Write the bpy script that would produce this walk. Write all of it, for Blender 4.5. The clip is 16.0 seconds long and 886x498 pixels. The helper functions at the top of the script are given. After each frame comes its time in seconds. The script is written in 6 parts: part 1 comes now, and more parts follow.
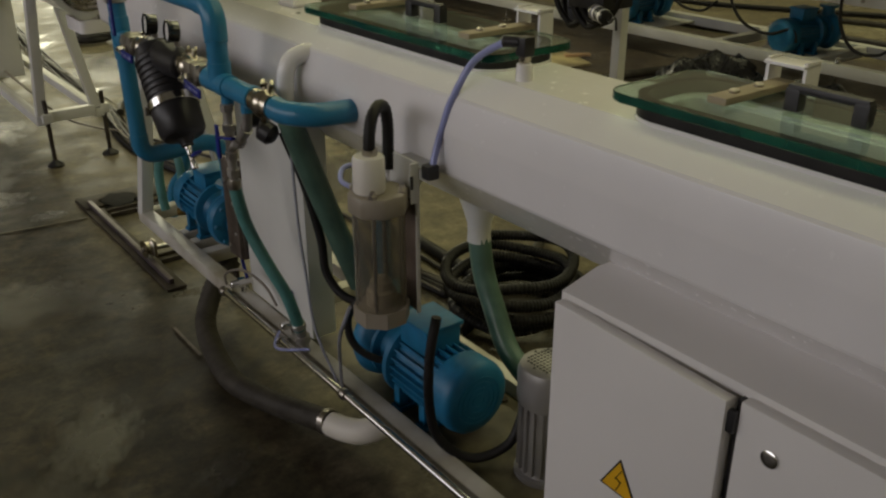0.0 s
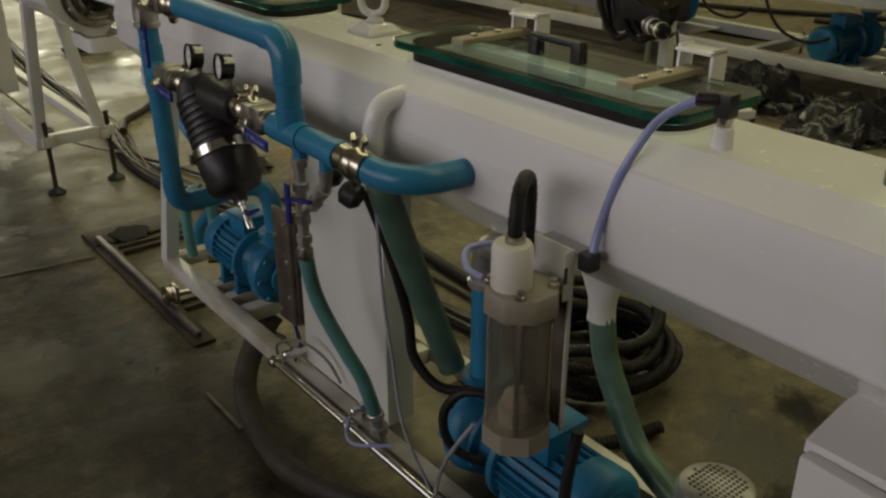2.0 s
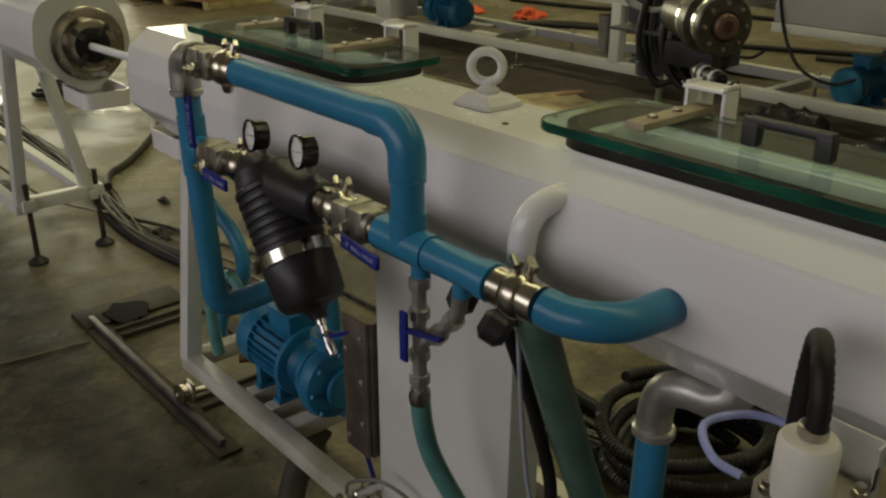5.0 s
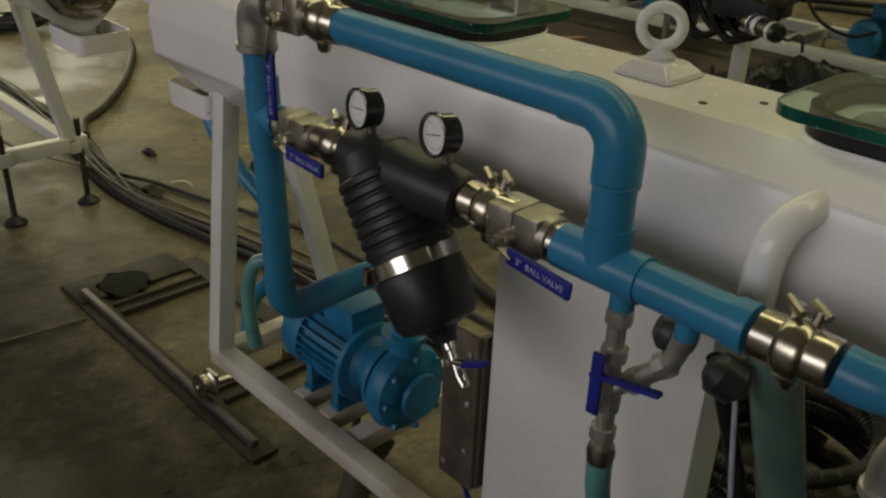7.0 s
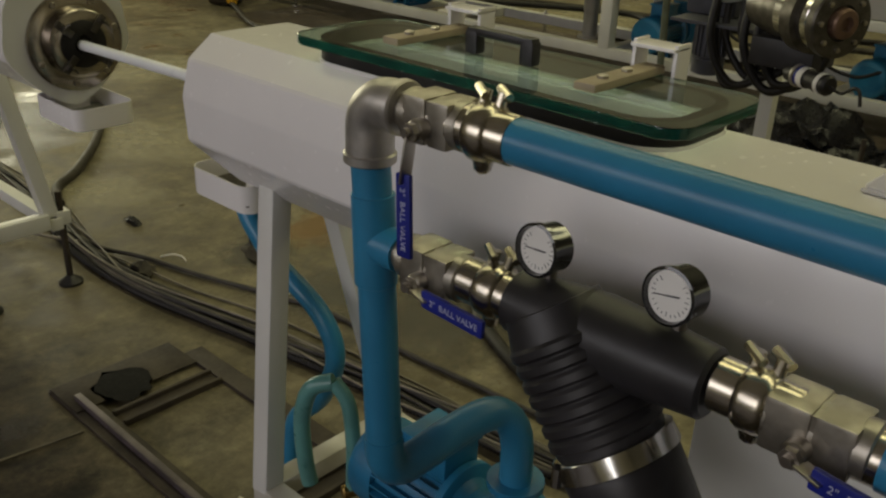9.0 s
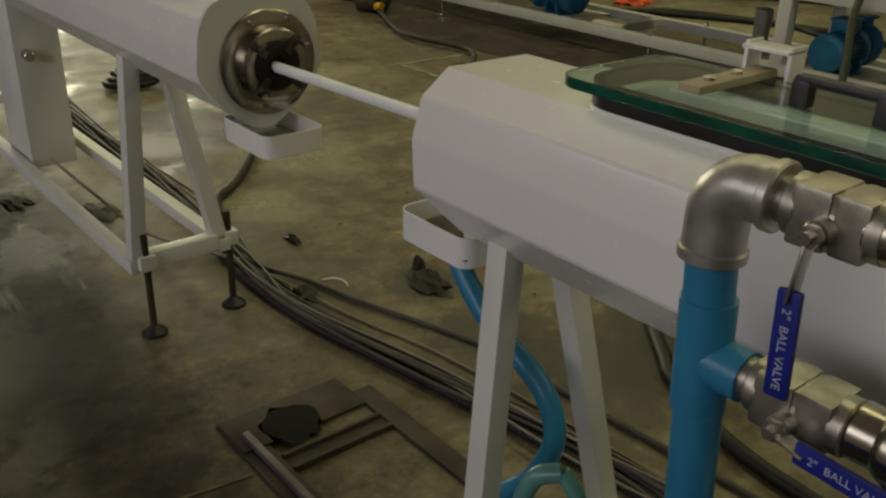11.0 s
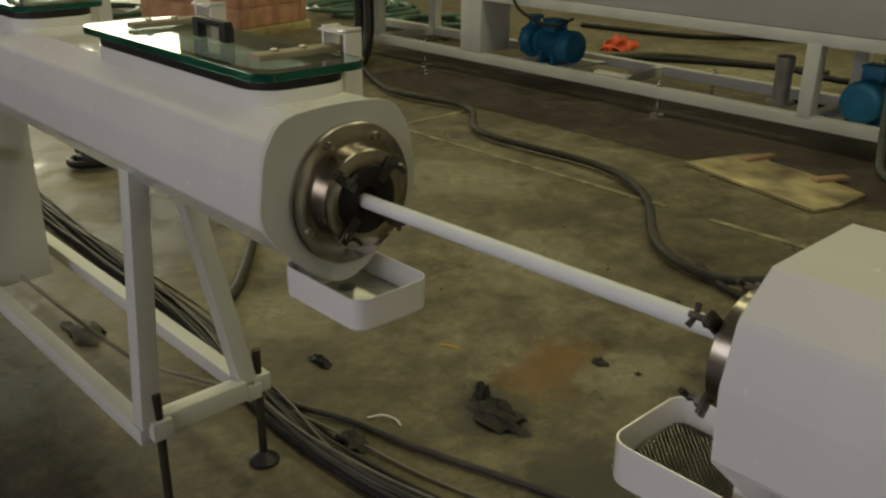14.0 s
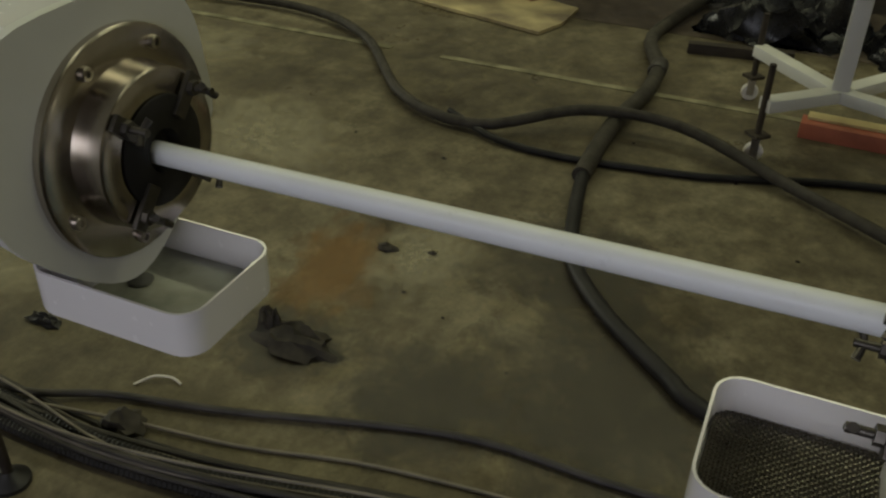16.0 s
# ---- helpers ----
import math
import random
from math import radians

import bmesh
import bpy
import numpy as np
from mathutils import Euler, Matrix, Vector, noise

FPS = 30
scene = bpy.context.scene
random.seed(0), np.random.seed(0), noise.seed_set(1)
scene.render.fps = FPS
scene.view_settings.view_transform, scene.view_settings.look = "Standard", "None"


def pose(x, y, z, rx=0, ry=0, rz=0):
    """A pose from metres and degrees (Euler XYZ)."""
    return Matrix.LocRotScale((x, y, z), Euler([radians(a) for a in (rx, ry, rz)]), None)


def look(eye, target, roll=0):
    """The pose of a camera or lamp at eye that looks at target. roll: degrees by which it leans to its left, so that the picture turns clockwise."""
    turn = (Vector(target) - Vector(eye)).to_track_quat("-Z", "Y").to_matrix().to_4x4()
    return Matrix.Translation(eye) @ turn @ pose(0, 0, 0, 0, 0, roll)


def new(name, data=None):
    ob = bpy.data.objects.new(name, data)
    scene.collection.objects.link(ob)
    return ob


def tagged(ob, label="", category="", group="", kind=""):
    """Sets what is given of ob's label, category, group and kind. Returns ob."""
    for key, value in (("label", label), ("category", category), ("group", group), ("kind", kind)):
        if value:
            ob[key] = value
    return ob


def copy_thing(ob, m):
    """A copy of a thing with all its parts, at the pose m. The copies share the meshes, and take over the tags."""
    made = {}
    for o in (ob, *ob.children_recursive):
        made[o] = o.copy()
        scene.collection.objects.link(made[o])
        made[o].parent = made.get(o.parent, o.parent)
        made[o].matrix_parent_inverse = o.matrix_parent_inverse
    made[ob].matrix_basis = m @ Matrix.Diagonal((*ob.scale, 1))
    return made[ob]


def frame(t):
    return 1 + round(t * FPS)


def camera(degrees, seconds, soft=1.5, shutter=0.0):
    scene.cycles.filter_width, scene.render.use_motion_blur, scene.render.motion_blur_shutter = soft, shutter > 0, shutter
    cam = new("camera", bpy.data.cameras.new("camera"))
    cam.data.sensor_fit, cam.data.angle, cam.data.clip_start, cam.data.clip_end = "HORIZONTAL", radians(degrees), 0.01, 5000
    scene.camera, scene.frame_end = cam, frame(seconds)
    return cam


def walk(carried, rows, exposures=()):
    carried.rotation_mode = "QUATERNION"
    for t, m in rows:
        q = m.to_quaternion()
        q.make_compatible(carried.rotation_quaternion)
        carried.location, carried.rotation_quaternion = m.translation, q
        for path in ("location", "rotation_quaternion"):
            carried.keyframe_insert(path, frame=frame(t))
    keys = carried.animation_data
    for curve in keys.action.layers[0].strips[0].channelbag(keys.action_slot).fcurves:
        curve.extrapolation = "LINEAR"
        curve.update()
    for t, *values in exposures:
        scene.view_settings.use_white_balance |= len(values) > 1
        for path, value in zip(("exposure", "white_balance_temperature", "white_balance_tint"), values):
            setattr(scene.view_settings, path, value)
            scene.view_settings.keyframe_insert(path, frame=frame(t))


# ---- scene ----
cam = camera(52.9, 16.0, soft=2.3)
PATH = [
    (0, (-0.416, 0.281, 1.576), (0.68, 1.729, 0.739), -0.1),
    (0.5, (-0.355, 0.396, 1.587), (0.648, 1.905, 0.738), -2.7),
    (1, (-0.309, 0.521, 1.571), (0.604, 2.073, 0.702), -1.7),
    (1.5, (-0.313, 0.632, 1.563), (0.617, 2.173, 0.69), -0.5),
    (2, (-0.381, 0.772, 1.575), (0.744, 2.195, 0.733), 0.0),
    (2.5, (-0.443, 0.863, 1.574), (0.79, 2.222, 0.779), 0.9),
    (3, (-0.462, 0.922, 1.567), (0.859, 2.218, 0.81), 2.7),
    (3.5, (-0.415, 0.981, 1.558), (0.934, 2.225, 0.764), 1.9),
    (4, (-0.347, 1.077, 1.567), (0.827, 2.5, 0.794), -0.0),
    (4.2, (-0.315, 1.115, 1.57), (0.805, 2.584, 0.803), -0.7),
    (6.3, (-0.386, 1.626, 1.521), (0.994, 2.787, 0.658), 3.6),
    (6.5, (-0.383, 1.652, 1.518), (0.977, 2.819, 0.631), 4.3),
    (7, (-0.338, 1.764, 1.511), (0.919, 3.034, 0.612), 2.4),
    (7.5, (-0.267, 1.903, 1.527), (0.963, 3.24, 0.692), 0.6),
    (8, (-0.244, 2.026, 1.524), (1.026, 3.327, 0.693), 1.1),
    (10.3, (-0.341, 2.415, 1.493), (1.051, 3.584, 0.659), 2.8),
    (10.5, (-0.325, 2.452, 1.494), (1.001, 3.685, 0.645), 2.2),
    (11, (-0.264, 2.55, 1.5), (0.907, 3.941, 0.666), 1.7),
    (11.5, (-0.22, 2.625, 1.5), (0.959, 4.018, 0.682), 2.0),
    (12, (-0.223, 2.747, 1.503), (1.158, 3.978, 0.742), 2.2),
    (12.5, (-0.281, 2.901, 1.52), (1.196, 4.021, 0.769), 0.6),
    (13, (-0.314, 3.028, 1.506), (1.127, 4.18, 0.733), 0.4),
    (13.5, (-0.249, 3.13, 1.481), (1.124, 4.332, 0.662), 0.5),
    (14, (-0.123, 3.268, 1.506), (1.148, 4.613, 0.748), 0.7),
    (14.5, (-0.033, 3.368, 1.485), (1.259, 4.626, 0.62), 0.9),
    (15, (0.023, 3.549, 1.47), (1.478, 4.563, 0.546), 0.4),
    (15.5, (0.045, 3.704, 1.458), (1.594, 4.512, 0.485), -0.2),
    (16, (0.117, 3.798, 1.427), (1.665, 4.466, 0.352), 1.4),
]
walk(cam, [(t, look(eye, target, roll)) for t, eye, target, roll in PATH], exposures=[(0.0, 0.09, 6500, 10), (4.0, 0.11, 6500, 10), (8.0, 0.10, 6500, 10), (10.5, 0.03, 6500, 10), (11.5, -0.08, 6500, 10), (12.5, 0.03, 6500, 10), (13.5, 0.02, 6500, 10), (14.5, -0.02, 6300, 10), (15.5, -0.10, 6000, 10), (16.0, -0.13, 5900, 10)])

# ---------------- world, lights, exposure ----------------
world = bpy.data.worlds.new("hall_sky")
world.use_nodes = True
scene.world = world
wn = world.node_tree.nodes
sky = wn.new("ShaderNodeTexSky")
sky.sky_type, sky.sun_disc = "NISHITA", False
sky.sun_elevation, sky.sun_rotation = radians(35), radians(250)
world.node_tree.links.new(sky.outputs[0], wn["Background"].inputs[0])
wn["Background"].inputs[1].default_value = 0.1


def area_lamp(name, eye, target, w, h, watts, colour):
    data = bpy.data.lights.new(name, "AREA")
    data.shape, data.size, data.size_y, data.energy, data.color = "RECTANGLE", w, h, watts, colour
    ob = new(name, data)
    ob.matrix_world = look(eye, target)
    return ob


area_lamp("window_light_west", (-6.8, 4.5, 3.2), (0.7, 4.0, 0.8), 11.0, 2.6, 158, (1.0, 0.89, 0.84))
area_lamp("door_light_north", (4.75, 20.7, 2.6), (3.5, 5.0, 0.5), 7.5, 4.0, 540, (1.0, 0.93, 0.62))
for sx, watts in ((2.9, 230), (8.4, 340)):
    area_lamp("skylight_light", (sx, 6.0, 6.85), (sx, 6.0, 0.0), 0.9, 22.0, watts, (1.0, 0.94, 0.50))

# ---------------- materials ----------------


def mat(name, colour, rough=0.5, metal=0.0, var=0.12, scale=6.0, fine=60.0, bump=0.05, second=None, spec=0.5, trans=0.0, ior=1.45, coat=0.0):
    m = bpy.data.materials.new(name)
    m.use_nodes = True
    nt = m.node_tree
    N, L = nt.nodes, nt.links
    b = N["Principled BSDF"]
    tc = N.new("ShaderNodeTexCoord")
    n1, n2 = N.new("ShaderNodeTexNoise"), N.new("ShaderNodeTexNoise")
    for n, s, d in ((n1, scale, 6.0), (n2, fine, 3.0)):
        n.inputs["Scale"].default_value, n.inputs["Detail"].default_value = s, d
        L.new(tc.outputs["Object"], n.inputs["Vector"])
    ramp = N.new("ShaderNodeValToRGB")
    a = second or [c * (1 - var) for c in colour]
    z = colour if second else [min(1, c * (1 + var)) for c in colour]
    ramp.color_ramp.elements[0].color, ramp.color_ramp.elements[1].color = (*a, 1), (*z, 1)
    ramp.color_ramp.elements[0].position, ramp.color_ramp.elements[1].position = 0.36, 0.64
    L.new(n1.outputs["Fac"], ramp.inputs["Fac"])
    L.new(ramp.outputs["Color"], b.inputs["Base Color"])
    mr = N.new("ShaderNodeMapRange")
    mr.inputs["To Min"].default_value, mr.inputs["To Max"].default_value = max(0.02, rough * 0.75), min(1.0, rough * 1.25)
    L.new(n2.outputs["Fac"], mr.inputs["Value"])
    L.new(mr.outputs["Result"], b.inputs["Roughness"])
    bp = N.new("ShaderNodeBump")
    bp.inputs["Strength"].default_value, bp.inputs["Distance"].default_value = bump, 0.0025
    L.new(n2.outputs["Fac"], bp.inputs["Height"])
    L.new(bp.outputs["Normal"], b.inputs["Normal"])
    b.inputs["Metallic"].default_value = metal
    b.inputs["Specular IOR Level"].default_value = spec
    b.inputs["Transmission Weight"].default_value = trans
    b.inputs["IOR"].default_value = ior
    b.inputs["Coat Weight"].default_value = coat
    return m


ENAMEL = mat("white_enamel", (0.80, 0.78, 0.78), 0.25, var=0.03, scale=3.5, fine=60, bump=0.006, coat=0.4)
FRAME = mat("frame_paint", (0.63, 0.63, 0.60), 0.42, var=0.06, scale=4, fine=90, bump=0.05)
CABINET = mat("cabinet_powder_coat", (0.72, 0.70, 0.68), 0.5, var=0.03, scale=3, fine=240, bump=0.06)
PVC = mat("blue_pvc", (0.030, 0.195, 0.355), 0.31, var=0.10, scale=8, fine=60, bump=0.02)
CAST = mat("blue_cast_paint", (0.014, 0.145, 0.285), 0.42, var=0.18, scale=14, fine=90, bump=0.18)
NICKEL = mat("nickel_brass", (0.50, 0.46, 0.38), 0.24, 1.0, var=0.18, scale=20, fine=60, bump=0.02)
IRON = mat("galvanised_iron", (0.46, 0.44, 0.41), 0.38, 0.75, var=0.20, scale=22, fine=120, bump=0.15)
STEEL = mat("turned_steel", (0.56, 0.53, 0.49), 0.30, 1.0, second=(0.34, 0.31, 0.27), scale=9, fine=40, bump=0.012)
CHROME = mat("bright_rod", (0.66, 0.65, 0.63), 0.14, 1.0, var=0.08, scale=12, fine=80, bump=0.02)
BLACKP = mat("black_plastic", (0.020, 0.019, 0.021), 0.42, var=0.3, scale=10, fine=120, bump=0.05)
GLOSSBLACK = mat("glossy_black_enamel", (0.012, 0.012, 0.013), 0.14, var=0.2, scale=10, fine=60, bump=0.01, coat=0.6)
RUBBER = mat("black_rubber", (0.013, 0.012, 0.012), 0.50, spec=0.35, var=0.35, scale=12, fine=90, bump=0.12)
BLUEGRIP = mat("blue_vinyl", (0.012, 0.02, 0.22), 0.38, var=0.15, scale=20, fine=90, bump=0.05)
TEAL = mat("teal_hose_plastic", (0.095, 0.25, 0.235), 0.30, var=0.15, scale=15, fine=60, bump=0.03)
GREENH = mat("green_suction_hose", (0.080, 0.145, 0.112), 0.32, var=0.2, scale=15, fine=60, bump=0.05)
OLIVEH = mat("grey_green_hose", (0.10, 0.115, 0.08), 0.4, var=0.2, scale=15, fine=60, bump=0.05)
VIOLET = mat("blue_air_tube", (0.30, 0.33, 0.62), 0.22, var=0.15, scale=20, fine=60, bump=0.02)
GREYHOSE = mat("grey_spiral_hose", (0.046, 0.041, 0.033), 0.62, spec=0.3, var=0.25, scale=18, fine=70, bump=0.08)
WHITEP = mat("white_nylon", (0.74, 0.71, 0.64), 0.45, var=0.04, scale=10, fine=60, bump=0.02)
PIPEW = mat("milky_pipe_plastic", (0.82, 0.84, 0.86), 0.30, var=0.03, scale=10, fine=60, bump=0.01)
ACRYL = mat("smoky_acrylic", (0.56, 0.53, 0.45), 0.10, var=0.05, scale=8, fine=40, bump=0.01, trans=0.93, ior=1.12)
BEIGE = mat("beige_plastic", (0.30, 0.265, 0.21), 0.40, var=0.08, scale=10, fine=60, bump=0.02)
GLASS = mat("lid_glass", (0.66, 0.86, 0.78), 0.03, var=0.02, scale=4, fine=30, bump=0.0, trans=1.0, ior=1.45)
GLASSEDGE = mat("glass_edge", (0.012, 0.13, 0.085), 0.12, second=(0.006, 0.055, 0.042), scale=9, fine=40, bump=0.02, trans=0.35)
TAN = mat("phenolic_board", (0.34, 0.28, 0.19), 0.55, var=0.12, scale=18, fine=120, bump=0.08)
SILVER = mat("silver_paint", (0.34, 0.33, 0.32), 0.38, 0.6, var=0.08, scale=14, fine=90, bump=0.06)
INK = mat("faded_pale_print", (0.42, 0.44, 0.56), 0.5, var=0.25, scale=60)
DIAL = mat("dial_face", (0.78, 0.77, 0.74), 0.5, var=0.02)
YELLOW = mat("warning_yellow", (0.75, 0.42, 0.015), 0.45, var=0.05)
GREYP = mat("grey_trough_paint", (0.43, 0.42, 0.42), 0.50, var=0.06, scale=2, fine=80, bump=0.04)
DARKSTEEL = mat("dark_mill_steel", (0.030, 0.024, 0.020), 0.68, 0.1, spec=0.3, second=(0.062, 0.051, 0.038), scale=7, fine=80, bump=0.15)
RAILTOP = mat("worn_rail_steel", (0.105, 0.088, 0.095), 0.48, 0.45, var=0.3, scale=9, fine=80, bump=0.08)
PLY = mat("plywood", (0.64, 0.55, 0.27), 0.65, second=(0.36, 0.27, 0.12), scale=3.5, fine=90, bump=0.12)
CRATE = mat("crate_wood", (0.62, 0.34, 0.22), 0.65, var=0.22, scale=5, fine=70, bump=0.12)
REDWOOD = mat("red_faced_timber", (0.36, 0.11, 0.06), 0.6, var=0.2, scale=7, fine=70, bump=0.1)
CABLE = mat("grey_cable", (0.040, 0.036, 0.032), 0.50, var=0.3, scale=12, fine=60, bump=0.05)
PALECABLE = mat("pale_cable", (0.19, 0.17, 0.14), 0.50, var=0.2, scale=12, fine=60, bump=0.05)
ORANGE = mat("orange_rag", (0.75, 0.12, 0.05), 0.7, var=0.2)
CLOTH = mat("oily_cloth", (0.035, 0.030, 0.024), 0.85, var=0.4, scale=30, fine=120, bump=0.3)
WALLM = mat("hall_wall_paint", (0.46, 0.43, 0.37), 0.8, var=0.08, scale=0.8, fine=20, bump=0.05)
CEILM = mat("roof_sheet", (0.34, 0.33, 0.30), 0.7, var=0.08, scale=0.6, fine=14, bump=0.05)
LINE = mat("worn_floor_paint", (0.30, 0.28, 0.17), 0.6, second=(0.12, 0.11, 0.06), scale=9, fine=60, bump=0.05)
SEAM = mat("worn_slab_seam", (0.115, 0.098, 0.062), 0.6, second=(0.060, 0.050, 0.032), scale=12, fine=60, bump=0.05)
GRIME = mat("dirty_water_film", (0.27, 0.275, 0.235), 0.14, var=0.3, scale=16, fine=40, bump=0.05)
CLEARTUBE = mat("clear_air_tube", (0.30, 0.31, 0.36), 0.22, var=0.15, scale=20, fine=60, bump=0.02)
GREASE = mat("black_grease", (0.004, 0.004, 0.004), 0.75, var=0.3, scale=25, fine=80, bump=0.1, spec=0.15)
VALVE = mat("cast_valve_steel", (0.36, 0.335, 0.285), 0.40, 0.9, var=0.25, scale=28, fine=110, bump=0.10)
STAY = mat("brown_bare_steel", (0.13, 0.105, 0.085), 0.50, 0.4, var=0.35, scale=12, fine=70, bump=0.12)
CLAMP = mat("oily_clamp_steel", (0.10, 0.092, 0.080), 0.36, 0.75, var=0.3, scale=30, fine=90, bump=0.12)
FLANGEM = mat("oily_turned_steel", (0.54, 0.50, 0.45), 0.24, 1.0, second=(0.36, 0.32, 0.27), scale=12, fine=16, bump=0.35)
# tank inside: the shade under the lids is put into this dark colour
DARKINSIDE = mat("dark_tank_inside", (0.05, 0.056, 0.046), 0.45, 0.0, var=0.3, scale=5, fine=60, bump=0.06)
DIRTYDECK = mat("dirty_deck_steel", (0.17, 0.145, 0.085), 0.5, second=(0.055, 0.046, 0.028), scale=9, fine=70, bump=0.15)
FRAMEDIRT = mat("grimy_frame_paint", (0.60, 0.585, 0.54), 0.45, second=(0.34, 0.31, 0.24), scale=5, fine=90, bump=0.06)
MESHM = mat("wet_wire_mesh", (0.20, 0.185, 0.155), 0.30, 0.9, var=0.3, scale=20, fine=150, bump=0.1)


# dirt: amount of walkway darkening, which holds dim light as well as dirt
def floor_material(name, dark, mid, pale, rough, dirt=0.0):
    m = bpy.data.materials.new(name)
    m.use_nodes = True
    nt = m.node_tree
    N, L = nt.nodes, nt.links
    b = N["Principled BSDF"]
    tc = N.new("ShaderNodeTexCoord")

    def noise_node(scale, detail, rough_=0.6):
        n = N.new("ShaderNodeTexNoise")
        n.inputs["Scale"].default_value, n.inputs["Detail"].default_value, n.inputs["Roughness"].default_value = scale, detail, rough_
        L.new(tc.outputs["Object"], n.inputs["Vector"])
        return n
    big, midn, fine, spots = noise_node(0.7, 8, 0.65), noise_node(4.0, 9, 0.75), noise_node(60, 5), noise_node(2.3, 10, 0.75)
    mott, wet = noise_node(10, 8, 0.75), noise_node(1.7, 6, 0.65)
    r1 = N.new("ShaderNodeValToRGB")
    e = r1.color_ramp.elements
    e[0].position, e[0].color, e[1].position, e[1].color = 0.40, (*dark, 1), 0.60, (*pale, 1)
    e.new(0.50).color = (*mid, 1)
    mix = N.new("ShaderNodeMix")
    mix.data_type = "FLOAT"
    mix.inputs[0].default_value = 0.60
    L.new(big.outputs["Fac"], mix.inputs[2])
    L.new(midn.outputs["Fac"], mix.inputs[3])
    L.new(mix.outputs[0], r1.inputs["Fac"])
    r2 = N.new("ShaderNodeValToRGB")
    r2.color_ramp.elements[0].position, r2.color_ramp.elements[1].position = 0.34, 0.44
    r2.color_ramp.elements[0].color, r2.color_ramp.elements[1].color = (0.54, 0.50, 0.46, 1), (1, 1, 1, 1)
    L.new(spots.outputs["Fac"], r2.inputs["Fac"])
    mul = N.new("ShaderNodeMix")
    mul.data_type, mul.blend_type = "RGBA", "MULTIPLY"
    mul.inputs[0].default_value = 1.0
    r3 = N.new("ShaderNodeMapRange")
    r3.inputs["From Min"].default_value, r3.inputs["From Max"].default_value = 0.34, 0.66
    r3.inputs["To Min"].default_value, r3.inputs["To Max"].default_value = 0.66, 1.36
    L.new(mott.outputs["Fac"], r3.inputs["Value"])
    grain = N.new("ShaderNodeMix")
    grain.data_type, grain.blend_type = "RGBA", "MULTIPLY"
    grain.inputs[0].default_value = 1.0
    L.new(r1.outputs["Color"], grain.inputs[6])
    L.new(r3.outputs["Result"], grain.inputs[7])
    L.new(grain.outputs[2], mul.inputs[6])
    L.new(r2.outputs["Color"], mul.inputs[7])
    # darker towards -x: the walkway's weaker light and its dirt, in the colour
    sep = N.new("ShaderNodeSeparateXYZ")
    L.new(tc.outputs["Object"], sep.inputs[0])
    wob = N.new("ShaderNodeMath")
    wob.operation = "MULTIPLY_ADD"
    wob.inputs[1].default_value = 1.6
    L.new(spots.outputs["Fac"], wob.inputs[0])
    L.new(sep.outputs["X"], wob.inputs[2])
    aisle_dark = N.new("ShaderNodeMapRange")
    aisle_dark.inputs["From Min"].default_value, aisle_dark.inputs["From Max"].default_value = 1.15, 1.75
    aisle_dark.inputs["To Min"].default_value, aisle_dark.inputs["To Max"].default_value = dirt, 0.0
    L.new(wob.outputs[0], aisle_dark.inputs["Value"])
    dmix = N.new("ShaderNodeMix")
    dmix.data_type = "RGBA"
    L.new(aisle_dark.outputs["Result"], dmix.inputs[0])
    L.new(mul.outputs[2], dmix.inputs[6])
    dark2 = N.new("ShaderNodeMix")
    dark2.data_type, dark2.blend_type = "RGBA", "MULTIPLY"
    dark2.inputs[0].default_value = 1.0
    # multiplier for the walkway: painted dimness, made uneven like grease
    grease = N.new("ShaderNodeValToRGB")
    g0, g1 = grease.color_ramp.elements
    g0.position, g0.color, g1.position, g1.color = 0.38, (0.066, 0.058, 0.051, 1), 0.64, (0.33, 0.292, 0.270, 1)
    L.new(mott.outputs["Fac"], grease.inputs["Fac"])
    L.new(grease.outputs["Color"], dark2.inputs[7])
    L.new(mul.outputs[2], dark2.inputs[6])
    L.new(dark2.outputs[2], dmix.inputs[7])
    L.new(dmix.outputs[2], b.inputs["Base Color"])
    mr = N.new("ShaderNodeMapRange")
    mr.inputs["From Min"].default_value, mr.inputs["From Max"].default_value = 0.3, 0.7
    mr.inputs["To Min"].default_value, mr.inputs["To Max"].default_value = rough * 0.7, min(1, rough * 1.4)
    L.new(midn.outputs["Fac"], mr.inputs["Value"])
    damp = N.new("ShaderNodeMapRange")
    damp.inputs["From Min"].default_value, damp.inputs["From Max"].default_value = 0.56, 0.66
    damp.inputs["To Min"].default_value, damp.inputs["To Max"].default_value = 1.0, 0.42
    L.new(wet.outputs["Fac"], damp.inputs["Value"])
    rr = N.new("ShaderNodeMath")
    rr.operation = "MULTIPLY"
    L.new(mr.outputs["Result"], rr.inputs[0])
    L.new(damp.outputs["Result"], rr.inputs[1])
    L.new(rr.outputs[0], b.inputs["Roughness"])
    b.inputs["Specular IOR Level"].default_value = 0.24
    add = N.new("ShaderNodeMath")
    add.operation = "MULTIPLY_ADD"
    add.inputs[1].default_value = 0.35
    L.new(fine.outputs["Fac"], add.inputs[0])
    L.new(midn.outputs["Fac"], add.inputs[2])
    bp = N.new("ShaderNodeBump")
    bp.inputs["Strength"].default_value, bp.inputs["Distance"].default_value = 0.22, 0.006
    L.new(add.outputs[0], bp.inputs["Height"])
    L.new(bp.outputs["Normal"], b.inputs["Normal"])
    return m


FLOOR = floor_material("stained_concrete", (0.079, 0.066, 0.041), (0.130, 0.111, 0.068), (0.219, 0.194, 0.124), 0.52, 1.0)
